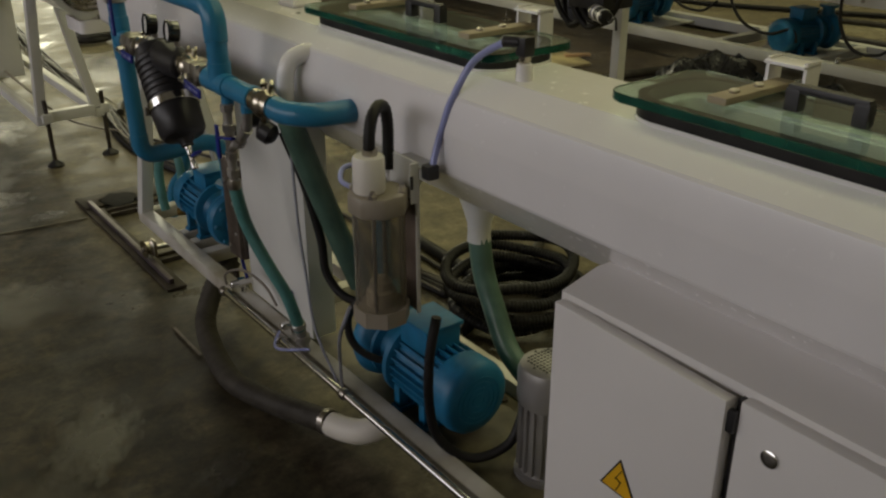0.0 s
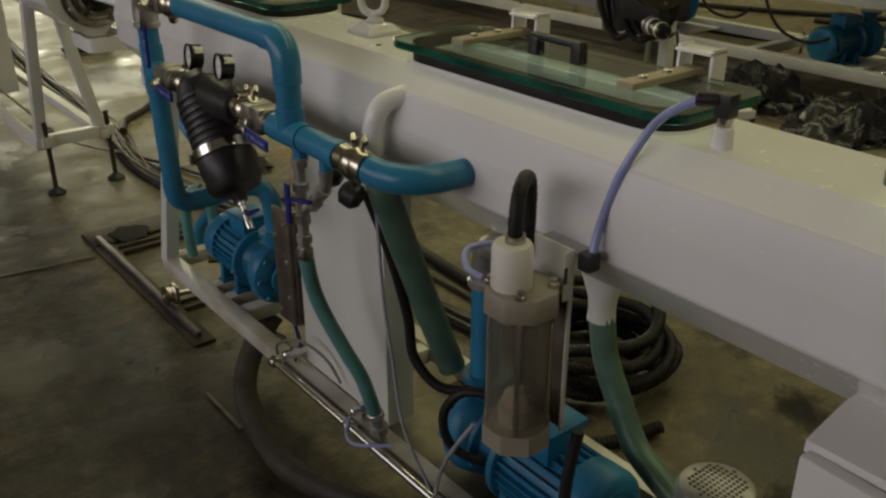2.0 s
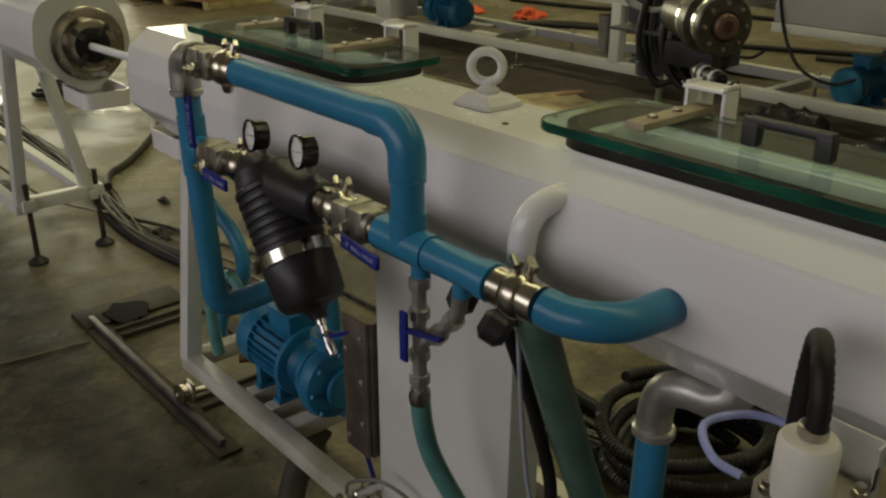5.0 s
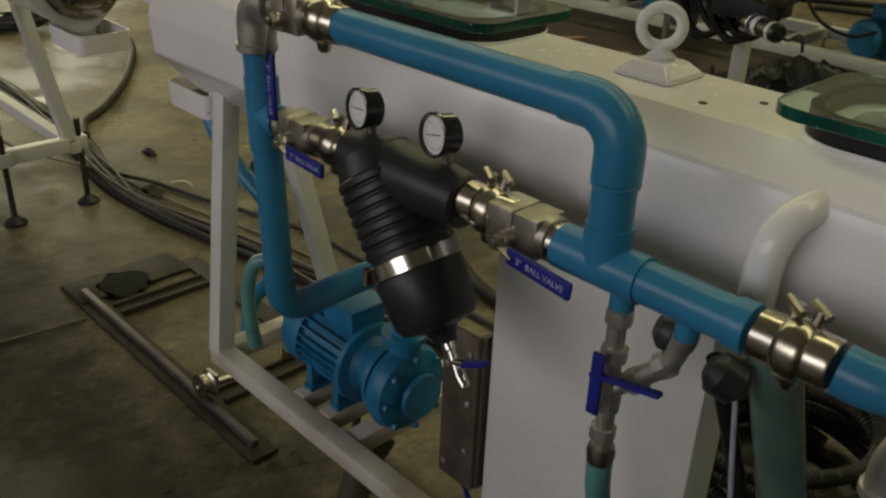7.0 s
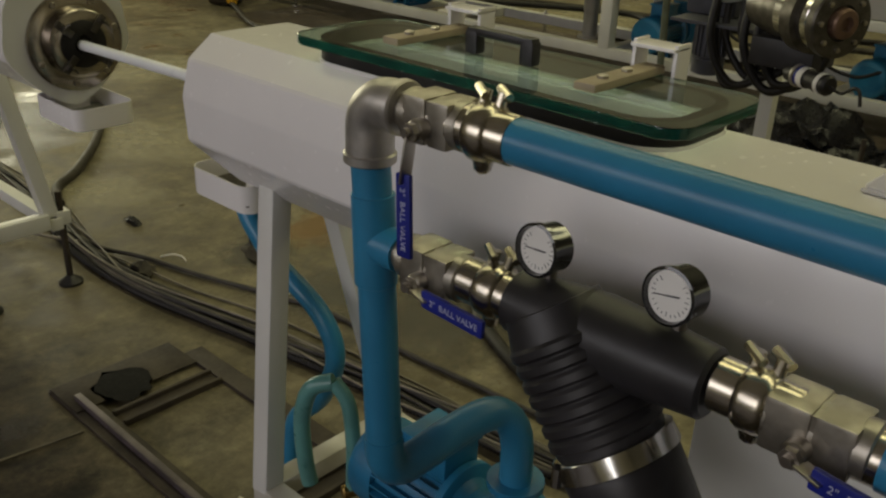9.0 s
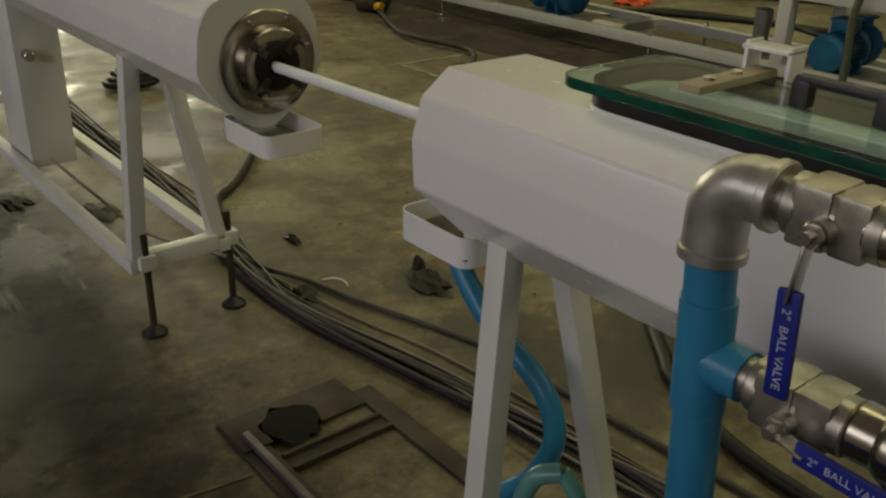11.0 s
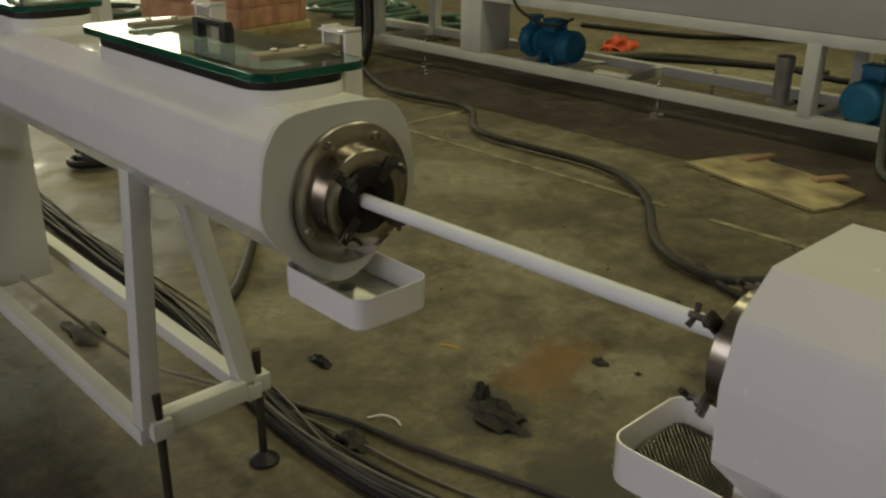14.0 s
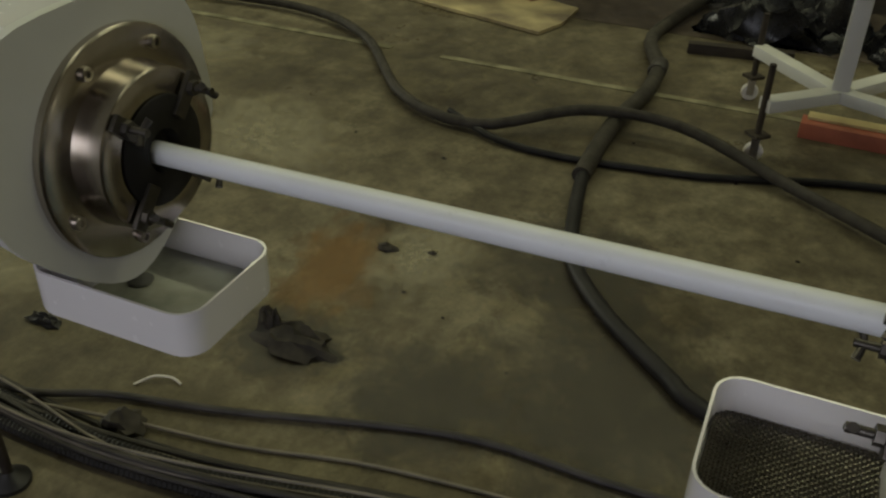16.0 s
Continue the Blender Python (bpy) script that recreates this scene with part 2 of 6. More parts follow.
BROWNFLOOR = floor_material("dark_brown_concrete", (0.048, 0.038, 0.030), (0.084, 0.067, 0.052), (0.14, 0.115, 0.088), 0.45)

# ---------------- mesh helpers ----------------
ORIGIN = {}


def root(name, base, label, category, group=""):
    ob = new(name)
    ob.empty_display_size = 0.1
    ob.location = base
    ORIGIN[ob.name] = Vector(base)
    return tagged(ob, label, category, group)


def to_mesh(name, bm, mats, off, sharp=38):
    bmesh.ops.remove_doubles(bm, verts=bm.verts, dist=1e-5)
    bmesh.ops.recalc_face_normals(bm, faces=bm.faces)
    bmesh.ops.translate(bm, verts=bm.verts, vec=-off)
    me = bpy.data.meshes.new(name)
    bm.to_mesh(me)
    bm.free()
    for m in (mats if isinstance(mats, (list, tuple)) else [mats]):
        me.materials.append(m)
    me.polygons.foreach_set("use_smooth", [True] * len(me.polygons))
    me.set_sharp_from_angle(angle=radians(sharp))
    return me


def part(name, bm, material, parent, label="", sharp=38):
    off = ORIGIN[parent.name]
    ob = new(name, to_mesh(name, bm, material, off, sharp))
    ob.parent = parent
    ORIGIN[ob.name] = off
    if label:
        tagged(ob, label)
    return ob


def single(name, bm, material, base, label, category, group="", kind="", sharp=38):
    ob = new(name, to_mesh(name, bm, material, Vector(base), sharp))
    ob.location = base
    ORIGIN[ob.name] = Vector(base)
    return tagged(ob, label, category, group, kind)


def B():
    return bmesh.new()


def box(bm, a, b, bevel=0.0, m=None):
    """A box from corner a to corner b, its edges rounded by bevel; m turns it."""
    vs = [bm.verts.new((x, y, z)) for z in (a[2], b[2]) for y in (a[1], b[1]) for x in (a[0], b[0])]
    fs = [bm.faces.new([vs[i] for i in q]) for q in ((0, 1, 3, 2), (4, 6, 7, 5), (0, 4, 5, 1), (2, 3, 7, 6), (0, 2, 6, 4), (1, 5, 7, 3))]
    if bevel:
        es = list({e for f in fs for e in f.edges})
        r = bmesh.ops.bevel(bm, geom=es, offset=bevel, segments=2, profile=0.6, affect="EDGES")
        vs = list({v for f in r["faces"] for v in f.verts} | {v for v in vs if v.is_valid})
    if m is not None:
        bmesh.ops.transform(bm, matrix=m, verts=[v for v in vs if v.is_valid])


def basis(d):
    d = Vector(d).normalized()
    u = d.cross(Vector((0, 0, 1)) if abs(d.z) < 0.9 else Vector((0, 1, 0))).normalized()
    return d, u, d.cross(u)


def lathe(bm, p, d, prof, n=24, caps=True):
    """A body turned round the axis from p along d; prof: (distance, radius) rows."""
    d, u, v = basis(d)
    p = Vector(p)
    rings = []
    for s, r in prof:
        rings.append([bm.verts.new(p + d * s + (u * math.cos(2 * math.pi * k / n) + v * math.sin(2 * math.pi * k / n)) * max(r, 1e-4)) for k in range(n)])
    for a, b in zip(rings, rings[1:]):
        for k in range(n):
            bm.faces.new((a[k], a[(k + 1) % n], b[(k + 1) % n], b[k]))
    if caps:
        bm.faces.new(rings[0])
        bm.faces.new(rings[-1])


def cyl(bm, p0, p1, r, r1=None, n=18, edge=0.0):
    p0, p1 = Vector(p0), Vector(p1)
    ln, r1 = (p1 - p0).length, r if r1 is None else r1
    e = min(edge, r * 0.5, ln * 0.3)
    prof = [(0, r - e), (e, r), (ln - e, r1), (ln, r1 - e)] if e else [(0, r), (ln, r1)]
    lathe(bm, p0, p1 - p0, prof, n)


def smooth_line(pts, sub=6):
    P = [Vector(p) for p in pts]
    if len(P) < 3 or sub < 2:
        return P
    out = []
    for i in range(len(P) - 1):
        p0, p1, p2, p3 = P[max(i - 1, 0)], P[i], P[i + 1], P[min(i + 2, len(P) - 1)]
        for k in range(sub):
            t = k / sub
            out.append(0.5 * ((2 * p1) + (p2 - p0) * t + (2 * p0 - 5 * p1 + 4 * p2 - p3) * t * t + (3 * p1 - p0 - 3 * p2 + p3) * t ** 3))
    out.append(P[-1])
    return out


def tube(bm, pts, r, n=12, sub=6, ribs=0.0, pitch=0.012):
    """A hose or pipe swept along points; ribs: the height of its spiral ribs."""
    P = smooth_line(pts, sub)
    if ribs:
        Q = [P[0]]
        for a, b in zip(P, P[1:]):
            k = max(1, int((b - a).length / (pitch / 2)))
            Q += [a.lerp(b, (j + 1) / k) for j in range(k)]
        P = Q
    t0 = (P[1] - P[0]).normalized()
    _, u, _ = basis(t0)
    prev, first = None, None
    for i, p in enumerate(P):
        t = (P[min(i + 1, len(P) - 1)] - P[max(i - 1, 0)]).normalized()
        u = (u - t * u.dot(t)).normalized()
        v = t.cross(u)
        rr = r + (ribs if i % 2 else 0.0)
        ring = [bm.verts.new(p + (u * math.cos(2 * math.pi * k / n) + v * math.sin(2 * math.pi * k / n)) * rr) for k in range(n)]
        if prev:
            for k in range(n):
                bm.faces.new((prev[k], prev[(k + 1) % n], ring[(k + 1) % n], ring[k]))
        else:
            bm.faces.new(ring)
        prev = ring
    bm.faces.new(prev)


def rrect(x0, x1, y0, y1, r, k=6):
    out = []
    for cx, cy, a0 in ((x1 - r, y1 - r, 0), (x0 + r, y1 - r, 90), (x0 + r, y0 + r, 180), (x1 - r, y0 + r, 270)):
        out += [(cx + r * math.cos(radians(a0 + 90 * i / k)), cy + r * math.sin(radians(a0 + 90 * i / k))) for i in range(k + 1)]
    return out


def slab(bm, poly, z0, z1, mi_side=0):
    lo, hi = [bm.verts.new((*p, z0)) for p in poly], [bm.verts.new((*p, z1)) for p in poly]
    bm.faces.new(lo[::-1])
    bm.faces.new(hi)
    n = len(poly)
    for i in range(n):
        f = bm.faces.new((lo[i], lo[(i + 1) % n], hi[(i + 1) % n], hi[i]))
        f.material_index = mi_side


def rim(bm, outer, inner, z0, z1):
    """A wall between two loops of equal count."""
    n = len(outer)
    L = [[bm.verts.new((*p, z)) for p in loop] for loop, z in ((outer, z0), (outer, z1), (inner, z1), (inner, z0))]
    for a in range(4):
        A, C = L[a], L[(a + 1) % 4]
        for i in range(n):
            bm.faces.new((A[i], A[(i + 1) % n], C[(i + 1) % n], C[i]))


def prism_y(bm, poly, y0, y1, cap0=True, cap1=True):
    a, b = [bm.verts.new((x, y0, z)) for x, z in poly], [bm.verts.new((x, y1, z)) for x, z in poly]
    n = len(poly)
    for i in range(n):
        bm.faces.new((a[i], a[(i + 1) % n], b[(i + 1) % n], b[i]))
    if cap0:
        bm.faces.new(a)
    if cap1:
        bm.faces.new(b)


def bar(bm, p0, p1, w, h, bevel=0.004):
    """A square bar from p0 to p1."""
    p0, p1 = Vector(p0), Vector(p1)
    d, u, v = basis(p1 - p0)
    m = Matrix(((u.x, d.x, v.x, p0.x), (u.y, d.y, v.y, p0.y), (u.z, d.z, v.z, p0.z), (0, 0, 0, 1)))
    box(bm, (-w / 2, 0, -h / 2), (w / 2, (p1 - p0).length, h / 2), bevel, m)


def lettering(text, parent, size, m, material, extrude=0.0004):
    cu = bpy.data.curves.new("lettering", "FONT")
    cu.body, cu.size, cu.extrude, cu.align_x, cu.align_y = text, size, extrude, "CENTER", "CENTER"
    cu.materials.append(material)
    ob = new("lettering", cu)
    ob.parent = parent
    ob.matrix_local = Matrix.Translation(-ORIGIN[parent.name]) @ m
    ORIGIN[ob.name] = ORIGIN[parent.name]
    return ob


# ---------------- the hall ----------------
X0, X1, Y0, Y1, ZC = -7.0, 15.0, -9.0, 21.0, 7.0
bm = B()
box(bm, (X0 - 0.3, Y0 - 0.3, -0.3), (X1 + 0.3, Y1 + 0.3, 0.0))
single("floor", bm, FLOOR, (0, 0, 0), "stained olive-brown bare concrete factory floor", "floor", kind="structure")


def wall_x(name, x, t, holes):
    bm = B()
    y = Y0
    for a, b, z0, z1 in holes:
        box(bm, (x, y, 0), (x + t, a, ZC))
        box(bm, (x, a, 0), (x + t, b, z0))
        box(bm, (x, a, z1), (x + t, b, ZC))
        y = b
    box(bm, (x, y, 0), (x + t, Y1, ZC))
    return single(name, bm, WALLM, (x, 0, 0), "pale painted factory hall wall", "wall", kind="structure")


wall_x("wall_west", X0 - 0.25, 0.25, [(-1.0, 10.0, 1.9, 4.5)])
wall_x("wall_east", X1, 0.25, [])
bm = B()
box(bm, (X0, Y0 - 0.25, 0), (X1, Y0, ZC))
single("wall_south", bm, WALLM, (0, Y0, 0), "pale painted factory hall wall", "wall", kind="structure")
bm = B()
box(bm, (X0, Y1, 0), (1.0, Y1 + 0.25, ZC))
box(bm, (8.5, Y1, 0), (X1, Y1 + 0.25, ZC))
box(bm, (1.0, Y1, 4.6), (8.5, Y1 + 0.25, ZC))
single("wall_north", bm, WALLM, (0, Y1, 0), "pale painted factory wall with a wide door opening", "wall", kind="structure")
bm = B()
xs = [X0, 2.45, 3.35, 7.95, 8.85, X1]
for a, b in ((xs[0], xs[1]), (xs[2], xs[3]), (xs[4], xs[5])):
    box(bm, (a, Y0, ZC), (b, Y1, ZC + 0.2))
for a, b in ((xs[1], xs[2]), (xs[3], xs[4])):
    box(bm, (a, Y0, ZC), (b, -5.0, ZC + 0.2))
    box(bm, (a, 17.0, ZC), (b, Y1, ZC + 0.2))
single("ceiling", bm, CEILM, (0, 0, ZC), "grey sheet roof with two skylight strips", "ceiling", kind="structure")
# darker brown strip of floor beneath the far line
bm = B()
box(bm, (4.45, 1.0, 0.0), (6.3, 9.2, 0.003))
single("floor_strip", bm, BROWNFLOOR, (5.3, 5, 0), "dark brownish strip of concrete floor", "floor", kind="structure")
for y0, y1 in ((2.3, 5.35), (5.6, 7.75)):
    bm = B()
    box(bm, (3.62, y0, 0), (3.66, y1, 0.004))
    single("floor_line", bm, LINE, (3.64, y0, 0), "worn pale painted line on the concrete floor", "floor marking", kind="structure")
bm = B()
box(bm, (3.66, 7.72, 0), (4.4, 7.76, 0.004))
single("floor_line", bm, LINE, (4, 7.74, 0), "worn pale painted line on the concrete floor", "floor marking", kind="structure")

# ---------------- the tanks ----------------


def section(cx, g=0.0, lift=0.0):
    half = [(-0.042, 0.881), (-0.151, 0.988), (-0.156, 1.072), (-0.138, 1.138), (-0.0905, 1.1735), (-0.086, 1.177)]
    s = 1 + g
    return [(cx + x * s, 1.02 + lift + (z - 1.02) * s) for x, z in half] + [(cx - x * s, 1.02 + lift + (z - 1.02) * s) for x, z in half[::-1]]


def tank_shell(bm, cx, y0, y1, holes, hw=0.060, lift=0.0):
    """The shell with a top that is open under each lid."""
    poly = section(cx, 0.0, lift)
    n = len(poly)
    inner = section(cx, -0.04, lift)
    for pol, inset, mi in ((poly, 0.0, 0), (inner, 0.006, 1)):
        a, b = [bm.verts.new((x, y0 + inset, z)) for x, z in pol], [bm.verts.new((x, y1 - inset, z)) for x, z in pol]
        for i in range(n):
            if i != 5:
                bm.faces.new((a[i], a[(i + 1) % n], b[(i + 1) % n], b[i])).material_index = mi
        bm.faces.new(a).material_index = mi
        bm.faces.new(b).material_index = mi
        if mi == 0:
            along = [e for e in bm.edges if abs(e.verts[0].co.y - e.verts[1].co.y) > 1 and len(e.link_faces) == 2]
            bmesh.ops.bevel(bm, geom=along, offset=0.0035, segments=1, affect="EDGES")
    zt = poly[5][1]
    xa, xb = poly[5][0], poly[6][0]

    def quad(x0, x1, ya, yb):
        box(bm, (x0, ya, zt - 0.004), (x1, yb, zt))
    y = y0
    for a, b in holes:
        quad(xa, xb, y, a)
        quad(xa, cx - hw, a, b)
        quad(cx + hw, xb, a, b)
        y = b
    quad(xa, xb, y, y1)


def lid(tank, cx, y0, y1, clips, handle_y):
    """A glass lid on its gasket and curb, with clamp bars and a grip."""
    xa, xb = cx - 0.112, cx + 0.118
    bm = B()
    rim(bm, rrect(xa + 0.012, xb - 0.012, y0 + 0.02, y1 - 0.02, 0.07), rrect(cx - 0.058, cx + 0.058, y0 + 0.06, y1 - 0.06, 0.04), 1.120, 1.182)
    curb = part("window_curb", bm, ENAMEL, tank)
    bm = B()
    rim(bm, rrect(xa + 0.014, xb - 0.014, y0 + 0.022, y1 - 0.022, 0.068), rrect(cx - 0.084, cx + 0.088, y0 + 0.038, y1 - 0.038, 0.055), 1.182, 1.203)
    part("gasket", bm, RUBBER, curb, "black rubber gasket")
    bm = B()
    slab(bm, rrect(xa, xb, y0, y1, 0.036), 1.203, 1.218, 1)
    bmesh.ops.bevel(bm, geom=[e for e in bm.edges if abs(e.verts[0].co.z - e.verts[1].co.z) < 1e-6], offset=0.0012, segments=1, affect="EDGES")
    g = part("glass_lid", bm, [GLASS, GLASSEDGE], tank, "thick clear glass with green edges")
    g.visible_shadow = False
    for cy in clips:
        bm = B()
        box(bm, (cx - 0.052, cy - 0.017, 1.219), (cx + 0.125, cy + 0.017, 1.231), 0.003)
        cb = part("clamp_bar", bm, TAN, g, "tan phenolic clamp bar")
        for sx in (-0.01, 0.05):
            bm = B()
            lathe(bm, (cx + sx, cy, 1.231), (0, 0, 1), [(0, 0.008), (0.004, 0.008), (0.006, 0.004)], 10)
            part("bolt", bm, STEEL, g)
        bm = B()
        box(bm, (cx + 0.118, cy - 0.036, 1.128), (cx + 0.124, cy - 0.030, 1.262), 0.001)
        box(bm, (cx + 0.118, cy + 0.030, 1.128), (cx + 0.124, cy + 0.036, 1.262), 0.001)
        box(bm, (cx + 0.122, cy - 0.036, 1.128), (cx + 0.156, cy - 0.031, 1.262), 0.001)
        box(bm, (cx + 0.122, cy + 0.031, 1.128), (cx + 0.156, cy + 0.036, 1.262), 0.001)
        box(bm, (cx + 0.110, cy - 0.036, 1.252), (cx + 0.156, cy + 0.036, 1.258), 0.002)
        part("hinge_bracket", bm, ENAMEL, tank, "white bent sheet hinge bracket")
    if handle_y is not None:
        bm = B()
        for s in (-1, 1):
            box(bm, (cx + 0.0, handle_y + s * 0.052 - 0.012, 1.219), (cx + 0.022, handle_y + s * 0.052 + 0.012, 1.254), 0.005)
        box(bm, (cx + 0.001, handle_y - 0.062, 1.246), (cx + 0.021, handle_y + 0.062, 1.259), 0.005)
        part("grip", bm, BLACKP, g, "black plastic grip")


def flange(tank, cx, cz, y, s, hub=0.0, k=1.0):
    """The turned end flange with bolts and clamps; s: the way it faces along y."""
    bm = B()
    lathe(bm, (cx, y, cz), (0, s, 0), [(-0.034, 0.126), (0.010, 0.126), (0.013, 0.122), (0.013, 0.090 * k), (0.022, 0.088 * k), (0.046 + hub, 0.087 * k), (0.049 + hub, 0.083 * k), (0.049 + hub, 0.056), (0.030 + hub, 0.054)], 48)
    fl = part("end_flange", bm, FLANGEM, tank, "turned steel flange ring")
    bm = B()
    lathe(bm, (cx, y + s * (0.030 + hub), cz), (0, s, 0), [(0, 0.054), (0.016, 0.054), (0.0215, 0.060), (0.023, 0.058), (0.023, 0.024), (0.010, 0.020)], 32)
    part("seal", bm, RUBBER, fl, "black rubber pipe seal")
    for ang in (63, 118, 205, 262, 310, 15):
        a = radians(ang)
        bm = B()
        p = (cx + 0.108 * math.cos(a), y + s * 0.013, cz + 0.108 * math.sin(a))
        lathe(bm, p, (0, s, 0), [(0, 0.0075), (0.006, 0.0075), (0.007, 0.0062), (0.007, 0.0038), (0.003, 0.0036)], 12)
        part("socket_bolt", bm, STEEL, fl)
    for q in range(4):
        a = radians(48 + 90 * q)
        c, w = math.cos(a), math.sin(a)
        bm = B()
        m = Matrix.Translation((cx + 0.064 * c, y + s * (0.054 + hub), cz + 0.064 * w)) @ Matrix.Rotation(-a, 4, "Y")
        box(bm, (-0.026, -0.003, -0.009), (0.024, 0.003, 0.009), 0.0015, m)
        p = Vector((cx + 0.072 * c, y + s * (0.054 + hub), cz + 0.072 * w))
        cyl(bm, p, p + Vector((0, s * 0.030, 0)), 0.0042, n=10)
        cyl(bm, p + Vector((0, s * 0.003, 0)), p + Vector((0, s * 0.010, 0)), 0.0085, n=6)
        q = p + Vector((0, s * 0.022, 0))
        for sg in (-1, 1):
            cyl(bm, q, q + Vector((-w * sg * 0.014, s * 0.004, c * sg * 0.014)), 0.0030, 0.0042, n=8)
        part("wing_clamp", bm, CLAMP, fl)


def drip_tray(cx, ya, yb, open_mesh, tank, s, zb):
    """A sheet-steel tray under the tank's end; its outer corners are round."""
    bm = B()
    x0, x1 = cx - 0.083, cx + 0.083
    y0, y1 = min(ya, yb), max(ya, yb)
    rim(bm, rrect(x0, x1, y0, y1, 0.030, 5), rrect(x0 + 0.003, x1 - 0.003, y0 + 0.003, y1 - 0.003, 0.027, 5), zb, 0.862)
    slab(bm, rrect(x0 + 0.001, x1 - 0.001, y0 + 0.001, y1 - 0.001, 0.029, 5), zb - 0.003, zb + 0.003)
    yt = y0 + 0.004 if s > 0 else y1 - 0.044
    box(bm, (cx - 0.05, yt, zb + 0.001), (cx + 0.05, yt + 0.040, 0.888))
    tr = part("drip_tray", bm, ENAMEL, tank, "white sheet-steel drip tray with rounded corners")
    bm = B()
    lathe(bm, (cx + 0.005, (ya + yb) / 2 - s * 0.03, zb + 0.0065), (0, 0, -1), [(-0.002, 0.016), (0.0, 0.013), (0.03, 0.012), (0.034, 0.017)], 16)
    part("drain_hole", bm, BLACKP, tr)
    # dirty film; below the mesh a dark sheet holds the tank's shade instead
    bm = B()
    slab(bm, rrect(x0 + 0.005, x1 - 0.005, y0 + 0.005, y1 - 0.005, 0.025, 5), zb + 0.0032, zb + 0.007)
    part("tray_floor_film", bm, DARKSTEEL if open_mesh else GRIME, tr, "thin film of dirty water, a shade-dark sheet under the mesh")
    if open_mesh:
        bm = B()
        n, k = 40, 50
        xs_ = [x0 + 0.007 + (x1 - x0 - 0.014) * i / (n - 1) for i in range(n)]
        ys_ = [y0 + 0.007 + (y1 - y0 - 0.014) * j / (k - 1) for j in range(k)]
        for i, x in enumerate(xs_):
            tube(bm, [(x, y, zb + 0.014 + 0.0012 * (-1) ** (i + j)) for j, y in enumerate(ys_)], 0.0010, 5, 1)
        for j, y in enumerate(ys_):
            tube(bm, [(x, y, zb + 0.014 - 0.0012 * (-1) ** (i + j)) for i, x in enumerate(xs_)], 0.0010, 5, 1)
        part("mesh_strainer", bm, MESHM, tr, "woven steel strainer mesh")


T1, T2 = 0.730, 0.766
TZ = 1.012
tank_a = root("cooling_tank", (T1, 1.0, 0.886), "long white-enamelled faceted cooling tank with glass lids", "tank", "extrusion tanks")
lids_a = [(2.665, 3.375), (1.512, 2.215), (0.10, 1.228)]
bm = B()
tank_shell(bm, T1 - 0.012, -3.2, 3.615, [(a + 0.06, b - 0.06) for a, b in lids_a[::-1]])
part("shell", bm, [ENAMEL, DARKINSIDE], tank_a, sharp=14)
lid(tank_a, T1, *lids_a[0], (3.20, 2.84), 3.03)
lid(tank_a, T1, *lids_a[1], (2.07, 1.66), 1.87)
lid(tank_a, T1, *lids_a[2], (1.06, 0.3), 0.92)
flange(tank_a, T1 - 0.004, TZ + 0.016, 3.615, 1, 0.018, 0.82)
drip_tray(T1 + 0.035, 3.612, 3.815, True, tank_a, 1, 0.806)

tank_b = root("cooling_tank", (T2, 6.0, 0.886), "white-enamelled faceted tank with a round steel end flange", "tank", "extrusion tanks")
lids_b = [(4.51, 5.23), (5.60, 6.35)]
bm = B()
tank_shell(bm, T2 - 0.014, 4.460, 10.5, [(a + 0.06, b - 0.06) for a, b in lids_b], lift=-0.018)
part("shell", bm, [ENAMEL, DARKINSIDE], tank_b, sharp=14)
lid(tank_b, T2 - 0.014, *lids_b[0], (4.62, 5.10), 4.87)
lid(tank_b, T2 - 0.014, *lids_b[1], (5.70, 6.25), 5.95)
bm = B()
poly = section(T2 - 0.014, 0.02, -0.018)
poly = [Vector((x, 0, z)) for i, (x, z) in enumerate(poly) if i not in (4, 7)]
loop = smooth_line(poly[-2:] + poly + poly[:3], 5)[10:10 + 5 * len(poly)]
prism_y(bm, [(p.x, p.z) for p in loop], 4.448, 4.4595)
part("end_plate", bm, FRAME, tank_b, sharp=20)
flange(tank_b, T2 + 0.002, TZ - 0.004, 4.450, -1)
drip_tray(T2 + 0.005, 4.56, 4.330, False, tank_b, -1, 0.808)

# the extruded pipe between the tanks
bm = B()
lathe(bm, (0.7095, 3.50, 1.0540), (0.0727, 1.15, -0.0632), [(0, 0.0125), (1.154, 0.0125)], 28)
single("extruded_pipe", bm, PIPEW, (T1, 3.5, TZ), "milky white plastic pipe running between two tanks", "pipe")

# eyebolt, nozzle and small holes on the first tank
eye = root("lifting_eye", (T1 + 0.015, 2.43, 1.177), "white-painted lifting eyebolt on top of the tank", "eyebolt")
bm = B()
lo, hi = [(T1 - 0.032, 2.392), (T1 + 0.060, 2.392), (T1 + 0.060, 2.486), (T1 - 0.032, 2.486)], [(T1 - 0.012, 2.412), (T1 + 0.042, 2.412), (T1 + 0.042, 2.470), (T1 - 0.012, 2.470)]
rings = [[bm.verts.new((*p, z)) for p in q] for q, z in ((lo, 1.1772), (lo, 1.182), (hi, 1.199))]
for u, v in zip(rings, rings[1:]):
    for i in range(4):
        bm.faces.new((u[i], u[(i + 1) % 4], v[(i + 1) % 4], v[i]))
bm.faces.new(rings[0])
bm.faces.new(rings[-1])
bmesh.ops.bevel(bm, geom=list(bm.edges), offset=0.004, segments=2, affect="EDGES")
part("pad", bm, ENAMEL, eye)
bm = B()
